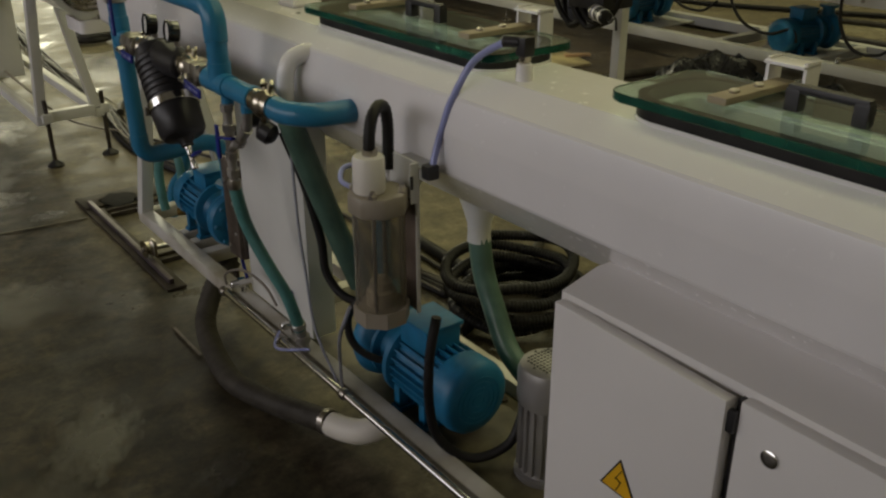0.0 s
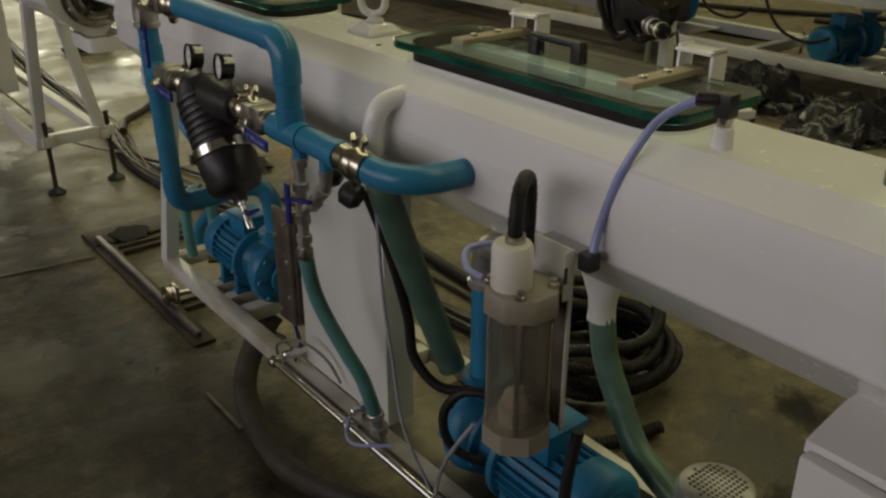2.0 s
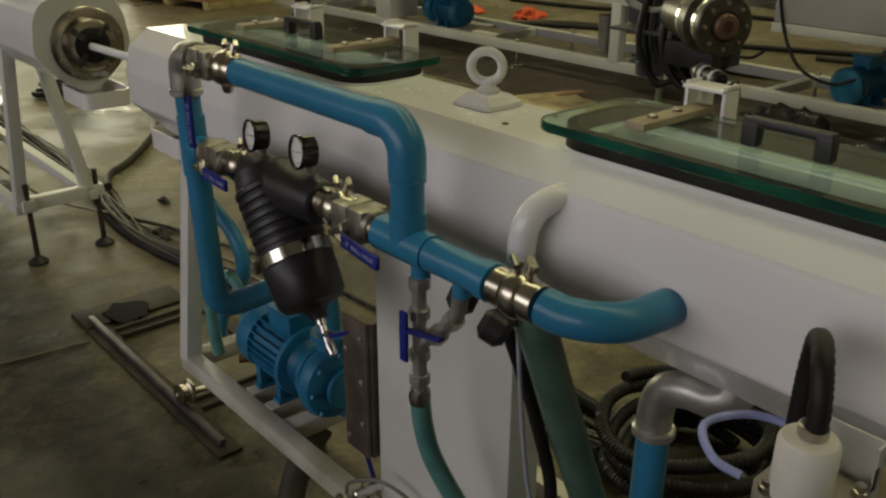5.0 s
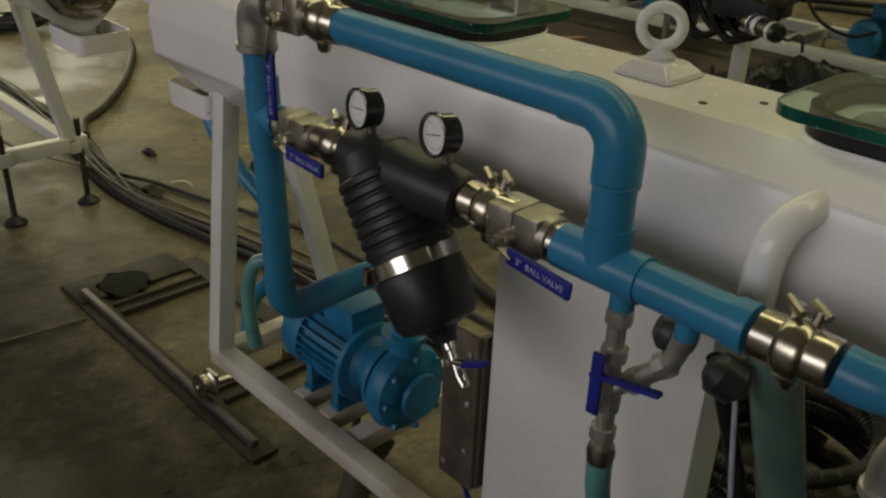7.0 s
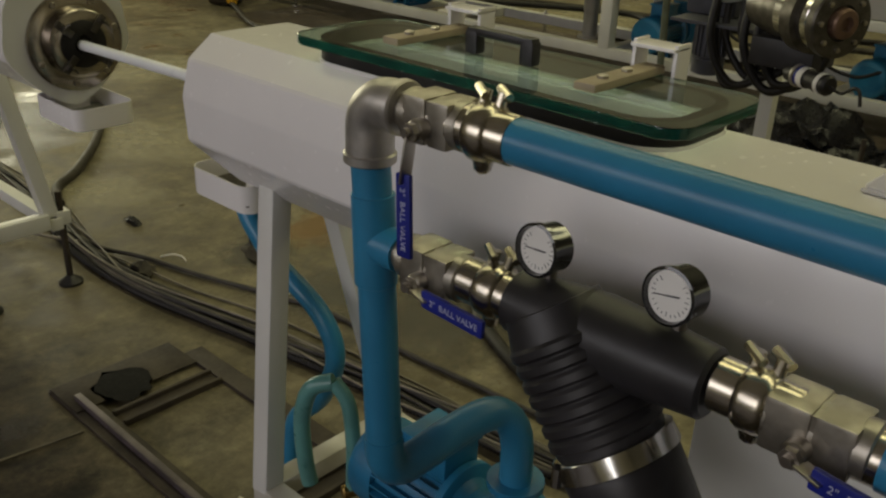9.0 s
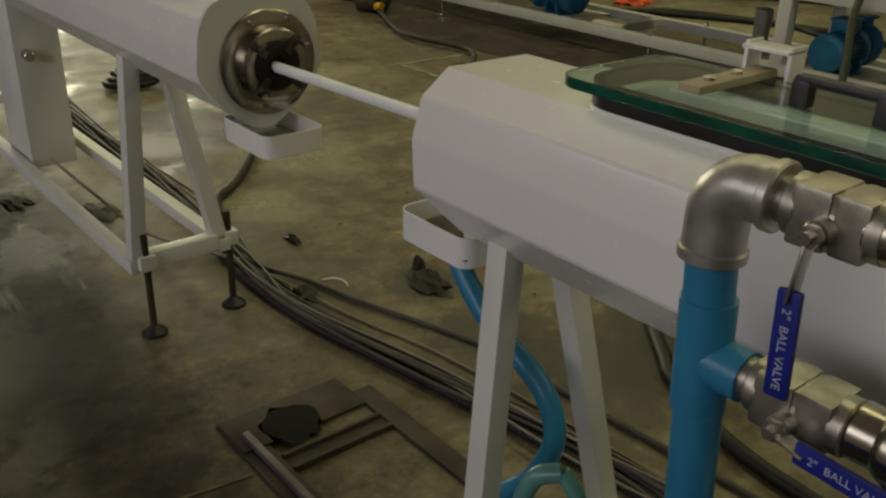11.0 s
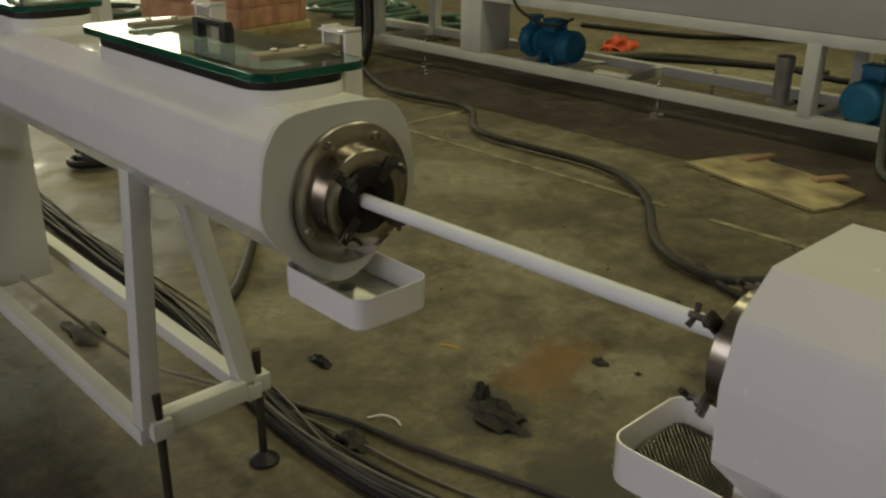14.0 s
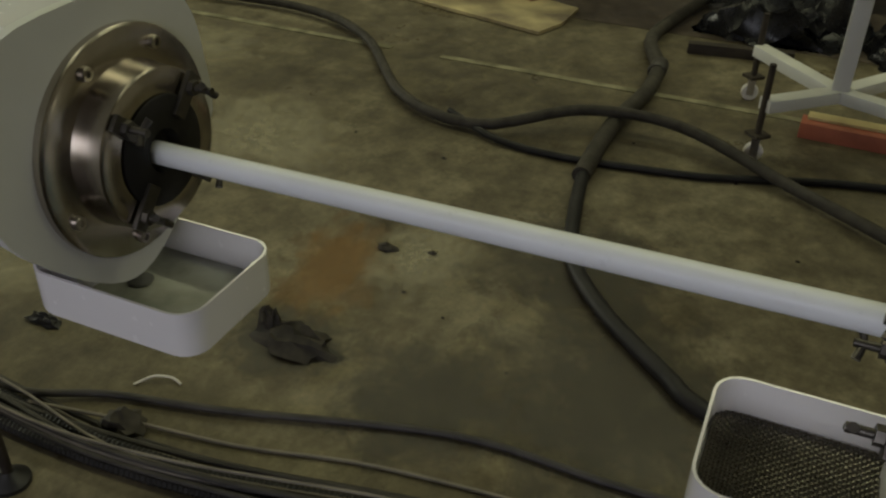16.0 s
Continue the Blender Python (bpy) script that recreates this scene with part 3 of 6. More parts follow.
tube(bm, [(T1 + 0.015 + 0.028 * math.sin(radians(a)) * 0.6, 2.445 - 0.028 * math.sin(radians(a)) * 0.8, 1.243 - 0.027 * math.cos(radians(a))) for a in range(0, 361, 30)], 0.0085, 10, 2)
lathe(bm, (T1 + 0.015, 2.440, 1.1985), (0, 0, 1), [(0, 0.020), (0.006, 0.020), (0.012, 0.013), (0.020, 0.011)], 16)
part("ring", bm, FRAME, eye)
for hx, hy in ((T1 - 0.055, 2.325), (T1 + 0.01, 2.275)):
    bm = B()
    lathe(bm, (hx, hy, 1.1765), (0, 0, 1), [(0, 0.006), (0.0015, 0.006)], 12)
    single("plug_hole", bm, DARKSTEEL, (hx, hy, 1.17), "small dark threaded hole in the tank top", "hole", "plug holes")

# ---------------- base frames ----------------


def frame_bar(parent, p0, p1, w=0.045, h=0.045, name="beam"):
    bm = B()
    bar(bm, p0, p1, w, h)
    return part(name, bm, FRAMEDIRT if parent is fa and name != "leg" else FRAME, parent)


def levelling_foot(parent, x, y, ztop):
    bm = B()
    lathe(bm, (x, y, 0), (0, 0, 1), [(0, 0.042), (0.010, 0.042), (0.016, 0.036), (0.030, 0.016), (0.034, 0.013)], 20)
    ft = part("levelling_foot", bm, BLACKP, parent, "black plastic levelling foot")
    bm = B()
    cyl(bm, (x, y, 0.02), (x, y, ztop), 0.0115, n=12)
    part("spindle", bm, DARKSTEEL, ft)


fa = root("base_frame", (0.74, 1.5, 0), "white welded base frame under the tank", "machine frame", "base frames")
frame_bar(fa, (0.562, 3.44, 0.293), (0.562, -2.6, 0.293))
frame_bar(fa, (0.905, 3.44, 0.293), (0.905, -2.6, 0.293))
frame_bar(fa, (0.585, 3.42, 0.293), (0.883, 3.42, 0.293))
for cy in (2.95, 2.45, 1.2, 0.2, -1.2, -2.5):
    frame_bar(fa, (0.585, cy, 0.288), (0.883, cy, 0.288), name="cross_member")
frame_bar(fa, (0.560, 3.418, 0.30), (0.672, 3.50, 0.905), name="leg")
frame_bar(fa, (0.905, 3.418, 0.30), (0.800, 3.50, 0.905), name="leg")
for x, y in ((0.80, 3.2), (0.85, 1.7), (0.80, -0.8), (0.80, -2.4)):
    levelling_foot(fa, x, y, 0.285)
bm = B()
box(bm, (0.586, 1.30, 0.268), (0.880, 2.30, 0.278), 0.002)
part("deck_plate", bm, DIRTYDECK, fa, "dirty olive-stained deck plate under the pump")
for cy in (3.04, 3.134):
    frame_bar(fa, (0.585, cy, 0.297), (0.883, cy, 0.297), 0.040, 0.042, "cross_member")
# pedestal that carries the tank
bm = B()
box(bm, (0.585, 2.20, 0.316), (0.662, 2.575, 0.935), 0.006)
ped = part("pedestal", bm, FRAME, fa, "white sheet pedestal under the tank")
bm = B()
box(bm, (0.565, 2.585, 0.42), (0.575, 2.665, 0.735), 0.002)
box(bm, (0.575, 2.58, 0.42), (0.61, 2.59, 0.735), 0.0)
part("stay_plate", bm, STAY, ped, "worn bare steel stay plate with bolts")
for bx, z in ((2.60, 0.70), (2.60, 0.60), (2.60, 0.50), (2.65, 0.45), (2.65, 0.66)):
    bm = B()
    lathe(bm, (0.5655, bx, z), (-1, 0, 0), [(0, 0.006), (0.005, 0.006), (0.006, 0.004)], 8)
    part("bolt", bm, IRON, ped)
# second pedestal behind the cabinet
bm = B()
box(bm, (0.60, -0.4, 0.316), (0.86, 0.05, 0.915), 0.006)
part("pedestal", bm, FRAME, fa)

fb = root("base_frame", (0.78, 5.5, 0), "white tubular base frame on black levelling feet", "machine frame", "base frames")
frame_bar(fb, (0.625, 5.10, 0.245), (0.625, 9.9, 0.245))
frame_bar(fb, (0.925, 5.10, 0.245), (0.925, 9.9, 0.245))
frame_bar(fb, (0.65, 5.115, 0.262), (0.90, 5.115, 0.262), h=0.055)
for cy in (7.4, 9.8):
    frame_bar(fb, (0.65, cy, 0.245), (0.90, cy, 0.245), name="cross_member")
frame_bar(fb, (0.630, 5.115, 0.27), (0.695, 5.16, 0.915), 0.05, 0.05, "leg")
frame_bar(fb, (0.915, 5.13, 0.27), (0.815, 5.20, 0.905), 0.05, 0.05, "leg")
for x, y in ((0.652, 5.10), (0.952, 5.13), (0.66, 7.4), (0.90, 7.4), (0.66, 9.8), (0.90, 9.8)):
    bm = B()
    box(bm, (x - 0.026, y - 0.026, 0.235), (x + 0.026, y + 0.022, 0.285), 0.003)
    part("foot_bracket", bm, FRAME, fb)
    levelling_foot(fb, x, y - 0.004, 0.355)
bm = B()
box(bm, (0.655, 6.255, 0.235), (0.835, 6.56, 0.915), 0.006)
ped = part("pedestal", bm, FRAME, fb, "white sheet pedestal under the tank")
bm = B()
cyl(bm, (0.70, 6.254, 0.70), (0.695, 6.19, 0.70), 0.020, n=16, edge=0.003)
part("stop_knob", bm, STEEL, ped, "bright steel knob")

# ---------------- blue pipe manifold ----------------
MX = 0.428
man = root("pipe_manifold", (MX, 2.6, 0.3), "blue plastic water pipe manifold with metal valves and unions", "pipework")
PR = 0.0252


def pvc(name, pts, r=PR, sub=1, n=20, mtl=PVC):
    bm = B()
    tube(bm, pts, r, n, sub)
    return part(name, bm, mtl, man)


def arc(c, a, b, r, k=8):
    """Points of a quarter turn round c from direction a to direction b."""
    a, b, c = Vector(a), Vector(b), Vector(c)
    return [c + (a * math.cos(math.pi / 2 * i / k) + b * math.sin(math.pi / 2 * i / k)) * r for i in range(k + 1)]


def collar(p, d, ln=0.006, r=PR + 0.003, mtl=PVC, name="socket_ring"):
    bm = B()
    d = Vector(d)
    lathe(bm, Vector(p) - d * ln / 2, d, [(0, r - 0.001), (0.001, r), (ln - 0.001, r), (ln, r - 0.001)], 24)
    return part(name, bm, mtl, man)


Y1P, ZT, ZL = 2.275, 1.226, 1.047
pvc("pipe", [(MX, 2.765, ZT), (MX, Y1P + 0.055, ZT)])
pvc("elbow", [(MX, Y1P + 0.075, ZT), *arc((MX, Y1P + 0.045, ZT - 0.045), (0, 0, 1), (0, -1, 0), 0.045), (MX, Y1P, ZT - 0.075)], PR + 0.003)
pvc("pipe", [(MX, Y1P, ZT - 0.07), (MX, Y1P, ZL)])
collar((MX, Y1P, ZT - 0.079), (0, 0, 1))
pvc("tee", [(MX, Y1P + 0.062, ZL), (MX, Y1P - 0.055, ZL)], PR + 0.003)
pvc("tee", [(MX, Y1P, ZL), (MX, Y1P, ZL + 0.05)], PR + 0.003)
pvc("pipe", [(MX, Y1P - 0.05, ZL), (MX, 2.090, ZL)])
collar((MX, 2.10, ZL), (0, 1, 0), 0.022)
pvc("drain_branch", [(MX, Y1P - 0.03, ZL - 0.02), (MX, Y1P - 0.03, ZL - 0.048)], 0.015)
pvc("drain_branch", [(MX + 0.01, 2.165, ZL - 0.02), (MX + 0.01, 2.165, ZL - 0.05)], 0.014)
# bend into the tank
pvc("bend", [(MX, 1.998, ZL), (MX + 0.005, 1.965, ZL - 0.003), (MX + 0.028, 1.928, ZL - 0.004), (MX + 0.068, 1.908, ZL - 0.006), (MX + 0.152, 1.902, ZL - 0.008)], PR + 0.001, 5)
# riser
pvc("riser", [(MX, 2.975, 1.16), (MX, 2.966, 1.05), (MX, 2.945, 0.735)])
pvc("tee", [(MX, 2.9695, 1.105), (MX, 2.963, 0.985)], PR + 0.003)
pvc("tee", [(MX, 2.966, 1.042), (MX, 2.915, 1.042)], PR + 0.001)
collar((MX, 2.9695, 1.103), (0, 0, 1))
collar((MX, 2.963, 0.987), (0, 0, 1))
pvc("elbow", [(MX, 2.946, 0.75), (MX + 0.003, 2.944, 0.712), (MX + 0.022, 2.942, 0.688), (MX + 0.06, 2.940, 0.682), (MX + 0.18, 2.936, 0.690), (MX + 0.238, 2.925, 0.680), (MX + 0.258, 2.905, 0.64), (MX + 0.262, 2.902, 0.545)], PR + 0.002, 4)

# iron elbow on the riser
bm = B()
tube(bm, [(MX, 2.975, 1.150), (MX, 2.975, 1.190), *arc((MX, 2.941, 1.192), (0, 1, 0), (0, 0, 1), 0.034), (MX, 2.918, ZT)], 0.0305, 20, 1)
lathe(bm, (MX, 2.975, 1.146), (0, 0, 1), [(0, 0.031), (0.002, 0.0335), (0.012, 0.0335), (0.014, 0.031)], 24)
lathe(bm, (MX, 2.914, ZT), (0, 1, 0), [(0, 0.031), (0.002, 0.0335), (0.010, 0.0335), (0.012, 0.031)], 24)
part("iron_elbow", bm, IRON, man, "grey galvanised iron elbow")


def ball_valve(y0, y1, z, stem, lever, text):
    """A two-piece ball valve lying along y; lever: its ends."""
    bm = B()
    ln = y0 - y1
    lathe(bm, (MX, y0 + 0.016, z), (0, -1, 0), [(0, 0.0215), (0.018, 0.0215)], 20)
    lathe(bm, (MX, y0, z), (0, -1, 0), [(0, 0.026), (0.002, 0.0285), (0.014, 0.0285), (0.016, 0.026), (ln - 0.016, 0.026), (ln - 0.014, 0.0285), (ln - 0.002, 0.0285), (ln, 0.026)], 18)
    ym = y0 - ln * 0.52
    box(bm, (MX - 0.0265, y1 + 0.012, z - 0.0265), (MX + 0.0265, ym - 0.0015, z + 0.0265), 0.004)
    box(bm, (MX - 0.0275, ym + 0.0015, z - 0.0275), (MX + 0.0275, y0 - 0.010, z + 0.0275), 0.005)
    box(bm, (MX - 0.0245, ym - 0.003, z - 0.0245), (MX + 0.0245, ym + 0.003, z + 0.0245), 0.0)
    v = part("ball_valve", bm, VALVE, man, "nickel-plated ball valve body")
    bm = B()
    s = Vector(stem)
    d = Vector((-1, 0, 0))
    cyl(bm, s + d * -0.02, s + d * 0.012, 0.012, n=16, edge=0.002)
    cyl(bm, s + d * 0.012, s + d * 0.020, 0.010, n=6)
    cyl(bm, s + d * 0.020, s + d * 0.026, 0.0055, n=12)
    part("stem_nut", bm, STEEL, v)
    p0, p1 = Vector(lever[0]), Vector(lever[1])
    bm = B()
    bar(bm, s + d * 0.014, p0.lerp(p1, 0.12), 0.018, 0.003, 0.001)
    part("lever", bm, STEEL, v)
    bm = B()
    dd = (p1 - p0).normalized()
    up = d - dd * d.dot(dd)
    up.normalize()
    sd = up.cross(dd)
    m = Matrix(((dd.x, sd.x, up.x, p0.x), (dd.y, sd.y, up.y, p0.y), (dd.z, sd.z, up.z, p0.z), (0, 0, 0, 1)))
    box(bm, (0, -0.0112, -0.0034), ((p1 - p0).length, 0.0112, 0.0034), 0.0030, m)
    part("lever_grip", bm, BLUEGRIP, v, "blue vinyl lever grip")
    if text:
        L = (p1 - p0).length
        lettering("2\"  BALL VALVE", v, 0.0112, m @ Matrix.Translation((L * 0.54, 0, 0.0036)) @ Matrix.Rotation(0 if text > 0 else math.pi, 4, "Z"), INK, 0.0003)
    return v


def union(y0, z, x=MX, ears=0):
    """A three-piece union along y, with tightening lugs."""
    bm = B()
    lathe(bm, (x, y0, z), (0, -1, 0), [(0, 0.026), (0.001, 0.0275), (0.024, 0.0275), (0.026, 0.030), (0.032, 0.033), (0.048, 0.033), (0.054, 0.030), (0.056, 0.0275), (0.078, 0.0275), (0.080, 0.026)], 28)
    u = part("union", bm, NICKEL, man, "bright threaded pipe union")
    bm = B()
    for k in range(2):
        yy = y0 - 0.028 - 0.022 * k
        cyl(bm, (x + 0.006, yy, z + 0.028), (x + 0.010, yy - 0.002, z + 0.044), 0.0065, n=10)
        cyl(bm, (x - 0.004 + 0.012 * k, yy - 0.011, z + 0.040), (x + 0.010 + 0.01 * k, yy + 0.011, z + 0.045), 0.0052, n=8)
    part("clamp_bolt", bm, NICKEL, u)
    bm = B()
    lathe(bm, (x - 0.004, y0 - 0.040, z - 0.030), (0, 0, -1), [(0, 0.012), (0.010, 0.010), (0.014, 0.006)], 10)
    part("lug", bm, NICKEL, u)
    return u


ball_valve(2.905, 2.815, ZT, (MX - 0.030, 2.862, ZT - 0.006), ((MX - 0.050, 2.866, 1.172), (MX - 0.053, 2.859, 1.072)), 1)
union(2.832, ZT)
ball_valve(2.905, 2.808, 1.043, (MX - 0.030, 2.858, 1.034), ((MX - 0.048, 2.834, 1.028), (MX - 0.052, 2.738, 1.026)), 1)
union(2.806, 1.046)
ball_valve(2.448, 2.345, 1.050, (MX - 0.030, 2.40, 1.040), ((MX - 0.048, 2.380, 1.033), (MX - 0.052, 2.280, 1.025)), 1)
union(2.492, 1.052)
collar((MX, 2.345, ZL), (0, 1, 0), 0.03, 0.0265, NICKEL, "nipple")
union(2.083, ZL)

# inclined strainer
filt = root("water_strainer", (MX, 2.6, 0.8), "black plastic inclined water strainer with steel clamp ring", "strainer")
bm = B()
lathe(bm, (MX, 2.735, 1.047), (0, -1, 0), [(0, 0.032), (0.004, 0.037), (0.05, 0.041), (0.11, 0.046), (0.19, 0.041), (0.236, 0.037), (0.24, 0.032)], 24)
p0, p1 = Vector((MX - 0.004, 2.685, 1.062)), Vector((MX - 0.012, 2.520, 0.845))
ax = (p1 - p0).normalized()
rows = [(0.0, 0.054)]
for k in range(7):
    s = 0.030 + 0.017 * k
    rows += [(s, 0.061), (s + 0.004, 0.0645), (s + 0.012, 0.0645), (s + 0.0155, 0.061)]
lathe(bm, p0, ax, rows + [(0.158, 0.061)], 32)
part("strainer_body", bm, BLACKP, filt, "ribbed black plastic body", sharp=25)
bm = B()
lathe(bm, p0, ax, [(0.155, 0.065), (0.157, 0.068), (0.178, 0.069), (0.180, 0.066)], 36)
ring = part("clamp_ring", bm, CHROME, filt, "bright steel clamp ring")
bm = B()
q = p0 + ax * 0.168 + Vector((-0.065, 0.028, -0.014))
cyl(bm, q - Vector((0, 0, 0.012)), q + Vector((0, 0, 0.012)), 0.006, n=8)
part("clamp_screw", bm, CHROME, ring)
bm = B()
lathe(bm, p0, ax, [(0.179, 0.064), (0.184, 0.066), (0.250, 0.062), (0.262, 0.054), (0.270, 0.024), (0.282, 0.017), (0.290, 0.016)], 32)
part("bowl", bm, BLACKP, filt)
bm = B()
lathe(bm, p0, ax, [(0.286, 0.009), (0.300, 0.010), (0.302, 0.0075), (0.335, 0.0075), (0.337, 0.009), (0.356, 0.009), (0.358, 0.006)], 14)
cyl(bm, p0 + ax * 0.318, p0 + ax * 0.318 + Vector((0.0, -0.022, 0.006)), 0.0075, n=10)
dc = part("drain_cock", bm, CHROME, filt, "bright drain cock")
bm = B()
q = p0 + ax * 0.318
bar(bm, q + Vector((0.0, -0.018, 0.004)), q + Vector((0.0, -0.060, 0.026)), 0.016, 0.008, 0.002)
part("cock_lever", bm, BLUEGRIP, dc, "blue plastic lever")


def gauge(y, z, vary):
    g = root("pressure_gauge", (MX, y, z - 0.04), "round black pressure gauge with white dial", "gauge", "strainer gauges")
    d = Vector((-1, 0.12, 0.10)).normalized()
    c = Vector((MX + 0.012, y, z))
    bm = B()
    lathe(bm, c, d, [(-0.002, 0.022), (0.0, 0.027), (0.022, 0.027), (0.024, 0.0295), (0.030, 0.0295), (0.031, 0.0265), (0.024, 0.0255)], 32)
    part("case", bm, GLOSSBLACK, g)
    bm = B()
    lathe(bm, c + d * 0.0245, d, [(0, 0.0253), (0.001, 0.0253)], 32)
    dial = part("dial", bm, DIAL, g, "white dial with fine black scale")
    dd, u, v = basis(d)
    bm = B()
    for k in range(19):
        a = radians(-135 + 15 * k + 90)
        w = u * math.cos(a) + v * math.sin(a)
        bar(bm, c + d * 0.0258 + w * (0.0185 if k % 3 else 0.0165), c + d * 0.0258 + w * 0.0212, 0.0005, 0.0006, 0)
    a = radians(vary)
    w = u * math.cos(a) + v * math.sin(a)
    bar(bm, c + d * 0.0266 - w * 0.011, c + d * 0.0266 + w * 0.004, 0.0030, 0.0008, 0)
    bar(bm, c + d * 0.0266 + w * 0.003, c + d * 0.0266 + w * 0.018, 0.0012, 0.0008, 0)
    part("scale_and_needle", bm, BLACKP, dial)
    bm = B()
    lathe(bm, (MX + 0.006, y - 0.002, z - 0.052), (0, 0, 1), [(0, 0.010), (0.006, 0.010), (0.008, 0.0075), (0.028, 0.0075)], 14)
    part("stem", bm, STEEL, g)


gauge(2.700, 1.120, 6)
gauge(2.545, 1.125, 12)

# drain valve tree under the manifold
tree = root("drain_valve_tree", (MX, 2.21, 0.75), "bronze-grey pipe fittings with small blue lever valves", "valve")
VX, VY = MX - 0.004, 2.245
bm = B()
tube(bm, [(VX, VY, ZL - 0.044), (VX - 0.004, VY - 0.006, 0.80)], 0.0115, 14, 1)
for z in (0.985, 0.935, 0.865, 0.822):
    lathe(bm, (VX - 0.002, VY - 0.003, z), (0, 0, 1), [(0, 0.014), (0.002, 0.0165), (0.018, 0.0165), (0.020, 0.014)], 8)
part("pipe_string", bm, IRON, tree)
bm = B()
tube(bm, [(VX, VY - 0.004, 0.895), (VX + 0.012, VY - 0.028, 0.917), (VX + 0.016, VY - 0.065, 0.955), (VX + 0.014, VY - 0.078, 1.0)], 0.0125, 12, 3)
for p in ((VX + 0.011, VY - 0.03, 0.915), (VX + 0.016, VY - 0.06, 0.950)):
    lathe(bm, p, (0.05, -0.7, 0.7), [(-0.008, 0.0165), (0.008, 0.0165)], 8)
part("branch", bm, IRON, tree)
bm = B()
box(bm, (VX - 0.036, VY - 0.012, 0.875), (VX - 0.030, VY + 0.004, 0.958), 0.002)
bar(bm, (VX - 0.030, VY + 0.006, 0.925), (VX - 0.028, VY - 0.085, 0.942), 0.012, 0.006, 0.002)
part("lever", bm, BLUEGRIP, tree, "blue plastic lever")
bm = B()
lathe(bm, (VX + 0.03, VY - 0.035, 0.985), (0.3, -0.4, -0.2), [(0, 0.014), (0.01, 0.024), (0.035, 0.025), (0.045, 0.016)], 14)
lathe(bm, (VX + 0.03, VY - 0.105, 0.965), (0.3, -0.5, -0.3), [(0, 0.014), (0.01, 0.026), (0.035, 0.026), (0.045, 0.016)], 14)
part("solenoid_coil", bm, BLACKP, tree, "black solenoid coil")
bm = B()
lathe(bm, (VX - 0.004, VY - 0.006, 0.79), (0, 0, 1), [(0, 0.0165), (0.012, 0.0185), (0.024, 0.0165)], 12)
part("hose_clamp", bm, STEEL, tree)

# ---------------- hoses round the first tank ----------------


def hose(name, pts, r, mtl, label, cat="hose", ribs=0.0, group="", n=12, pitch=0.012):
    bm = B()
    tube(bm, pts, r, n, 6, ribs, pitch)
    return single(name, bm, mtl, pts[0], label, cat, group)


hose("drain_hose", [(VX - 0.004, VY - 0.006, 0.80), (0.432, 2.243, 0.73), (0.446, 2.232, 0.665), (0.470, 2.185, 0.575), (0.498, 2.165, 0.500), (0.530, 2.165, 0.385)], 0.0165, TEAL, "teal translucent drain hose pushed on a valve")
hose("suction_hose", [(0.508, 2.098, 1.0), (0.522, 2.090, 0.94), (0.560, 2.080, 0.82), (0.602, 2.068, 0.69), (0.640, 2.056, 0.575), (0.655, 2.05, 0.53)], 0.030, GREENH, "wide green suction hose down to the pump")
hose("outlet_pipe", [(0.526, 2.136, 1.020), (0.527, 2.136, 1.062), (0.532, 2.134, 1.090), (0.548, 2.130, 1.113), (0.575, 2.122, 1.124), (0.615, 2.112, 1.126)], 0.0212, ENAMEL, "white painted pipe bend out of the tank", "pipe")
hose("power_cable", [(MX + 0.10, 2.17, 0.93), (0.56, 2.14, 0.80), (0.575, 2.10, 0.66), (0.575, 2.08, 0.57), (0.60, 2.02, 0.515), (0.66, 1.95, 0.52)], 0.011, RUBBER, "thick black power cable", "cable")
hose("power_cable", [(0.565, 1.60, 0.66), (0.545, 1.60, 0.56), (0.545, 1.60, 0.44), (0.565, 1.59, 0.35), (0.62, 1.54, 0.305), (0.69, 1.50, 0.335), (0.73, 1.50, 0.40)], 0.011, RUBBER, "thick black power cable in a loop", "cable")
hose("power_cable", [(0.62, 1.88, 0.56), (0.585, 1.93, 0.555), (0.56, 1.96, 0.50), (0.565, 1.945, 0.43), (0.61, 1.90, 0.39), (0.66, 1.86, 0.40)], 0.010, RUBBER, "black cable bent round the pump", "cable")

bm = B()
lathe(bm, (0.530, 2.165, 0.385), (0.2, 0.0, -0.98), [(-0.020, 0.0175), (-0.018, 0.0195), (-0.006, 0.0195), (-0.004, 0.015), (0.02, 0.015), (0.022, 0.021), (0.040, 0.021), (0.042, 0.013), (0.075, 0.013)], 14)
single("hose_tail", bm, IRON, (0.53, 2.165, 0.31), "grey steel hose tail under the teal hose", "pipe fitting")
# ---------------- level canister ----------------
CX, CY = 0.436, 1.640
BX, BY = CX + 0.014, CY - 0.008
can = root("level_canister", (CX, CY, 0.70), "clear level canister with white cap on a steel bracket", "canister")


def octagon(r):
    return [(BX + r * math.cos(radians(22.5 + 45 * k)), BY + r * math.sin(radians(22.5 + 45 * k))) for k in range(8)]


bm = B()
slab(bm, octagon(0.060), 0.945, 0.985)
bmesh.ops.bevel(bm, geom=list(bm.edges), offset=0.002, segments=1, affect="EDGES")
part("top_block", bm, BEIGE, can, "translucent beige plastic block")
bm = B()
rim(bm, [(BX + 0.052 * math.cos(a), BY + 0.052 * math.sin(a)) for a in np.linspace(0, 2 * math.pi, 33)[:-1]], [(BX + 0.0485 * math.cos(a), BY + 0.0485 * math.sin(a)) for a in np.linspace(0, 2 * math.pi, 33)[:-1]], 0.742, 0.945)
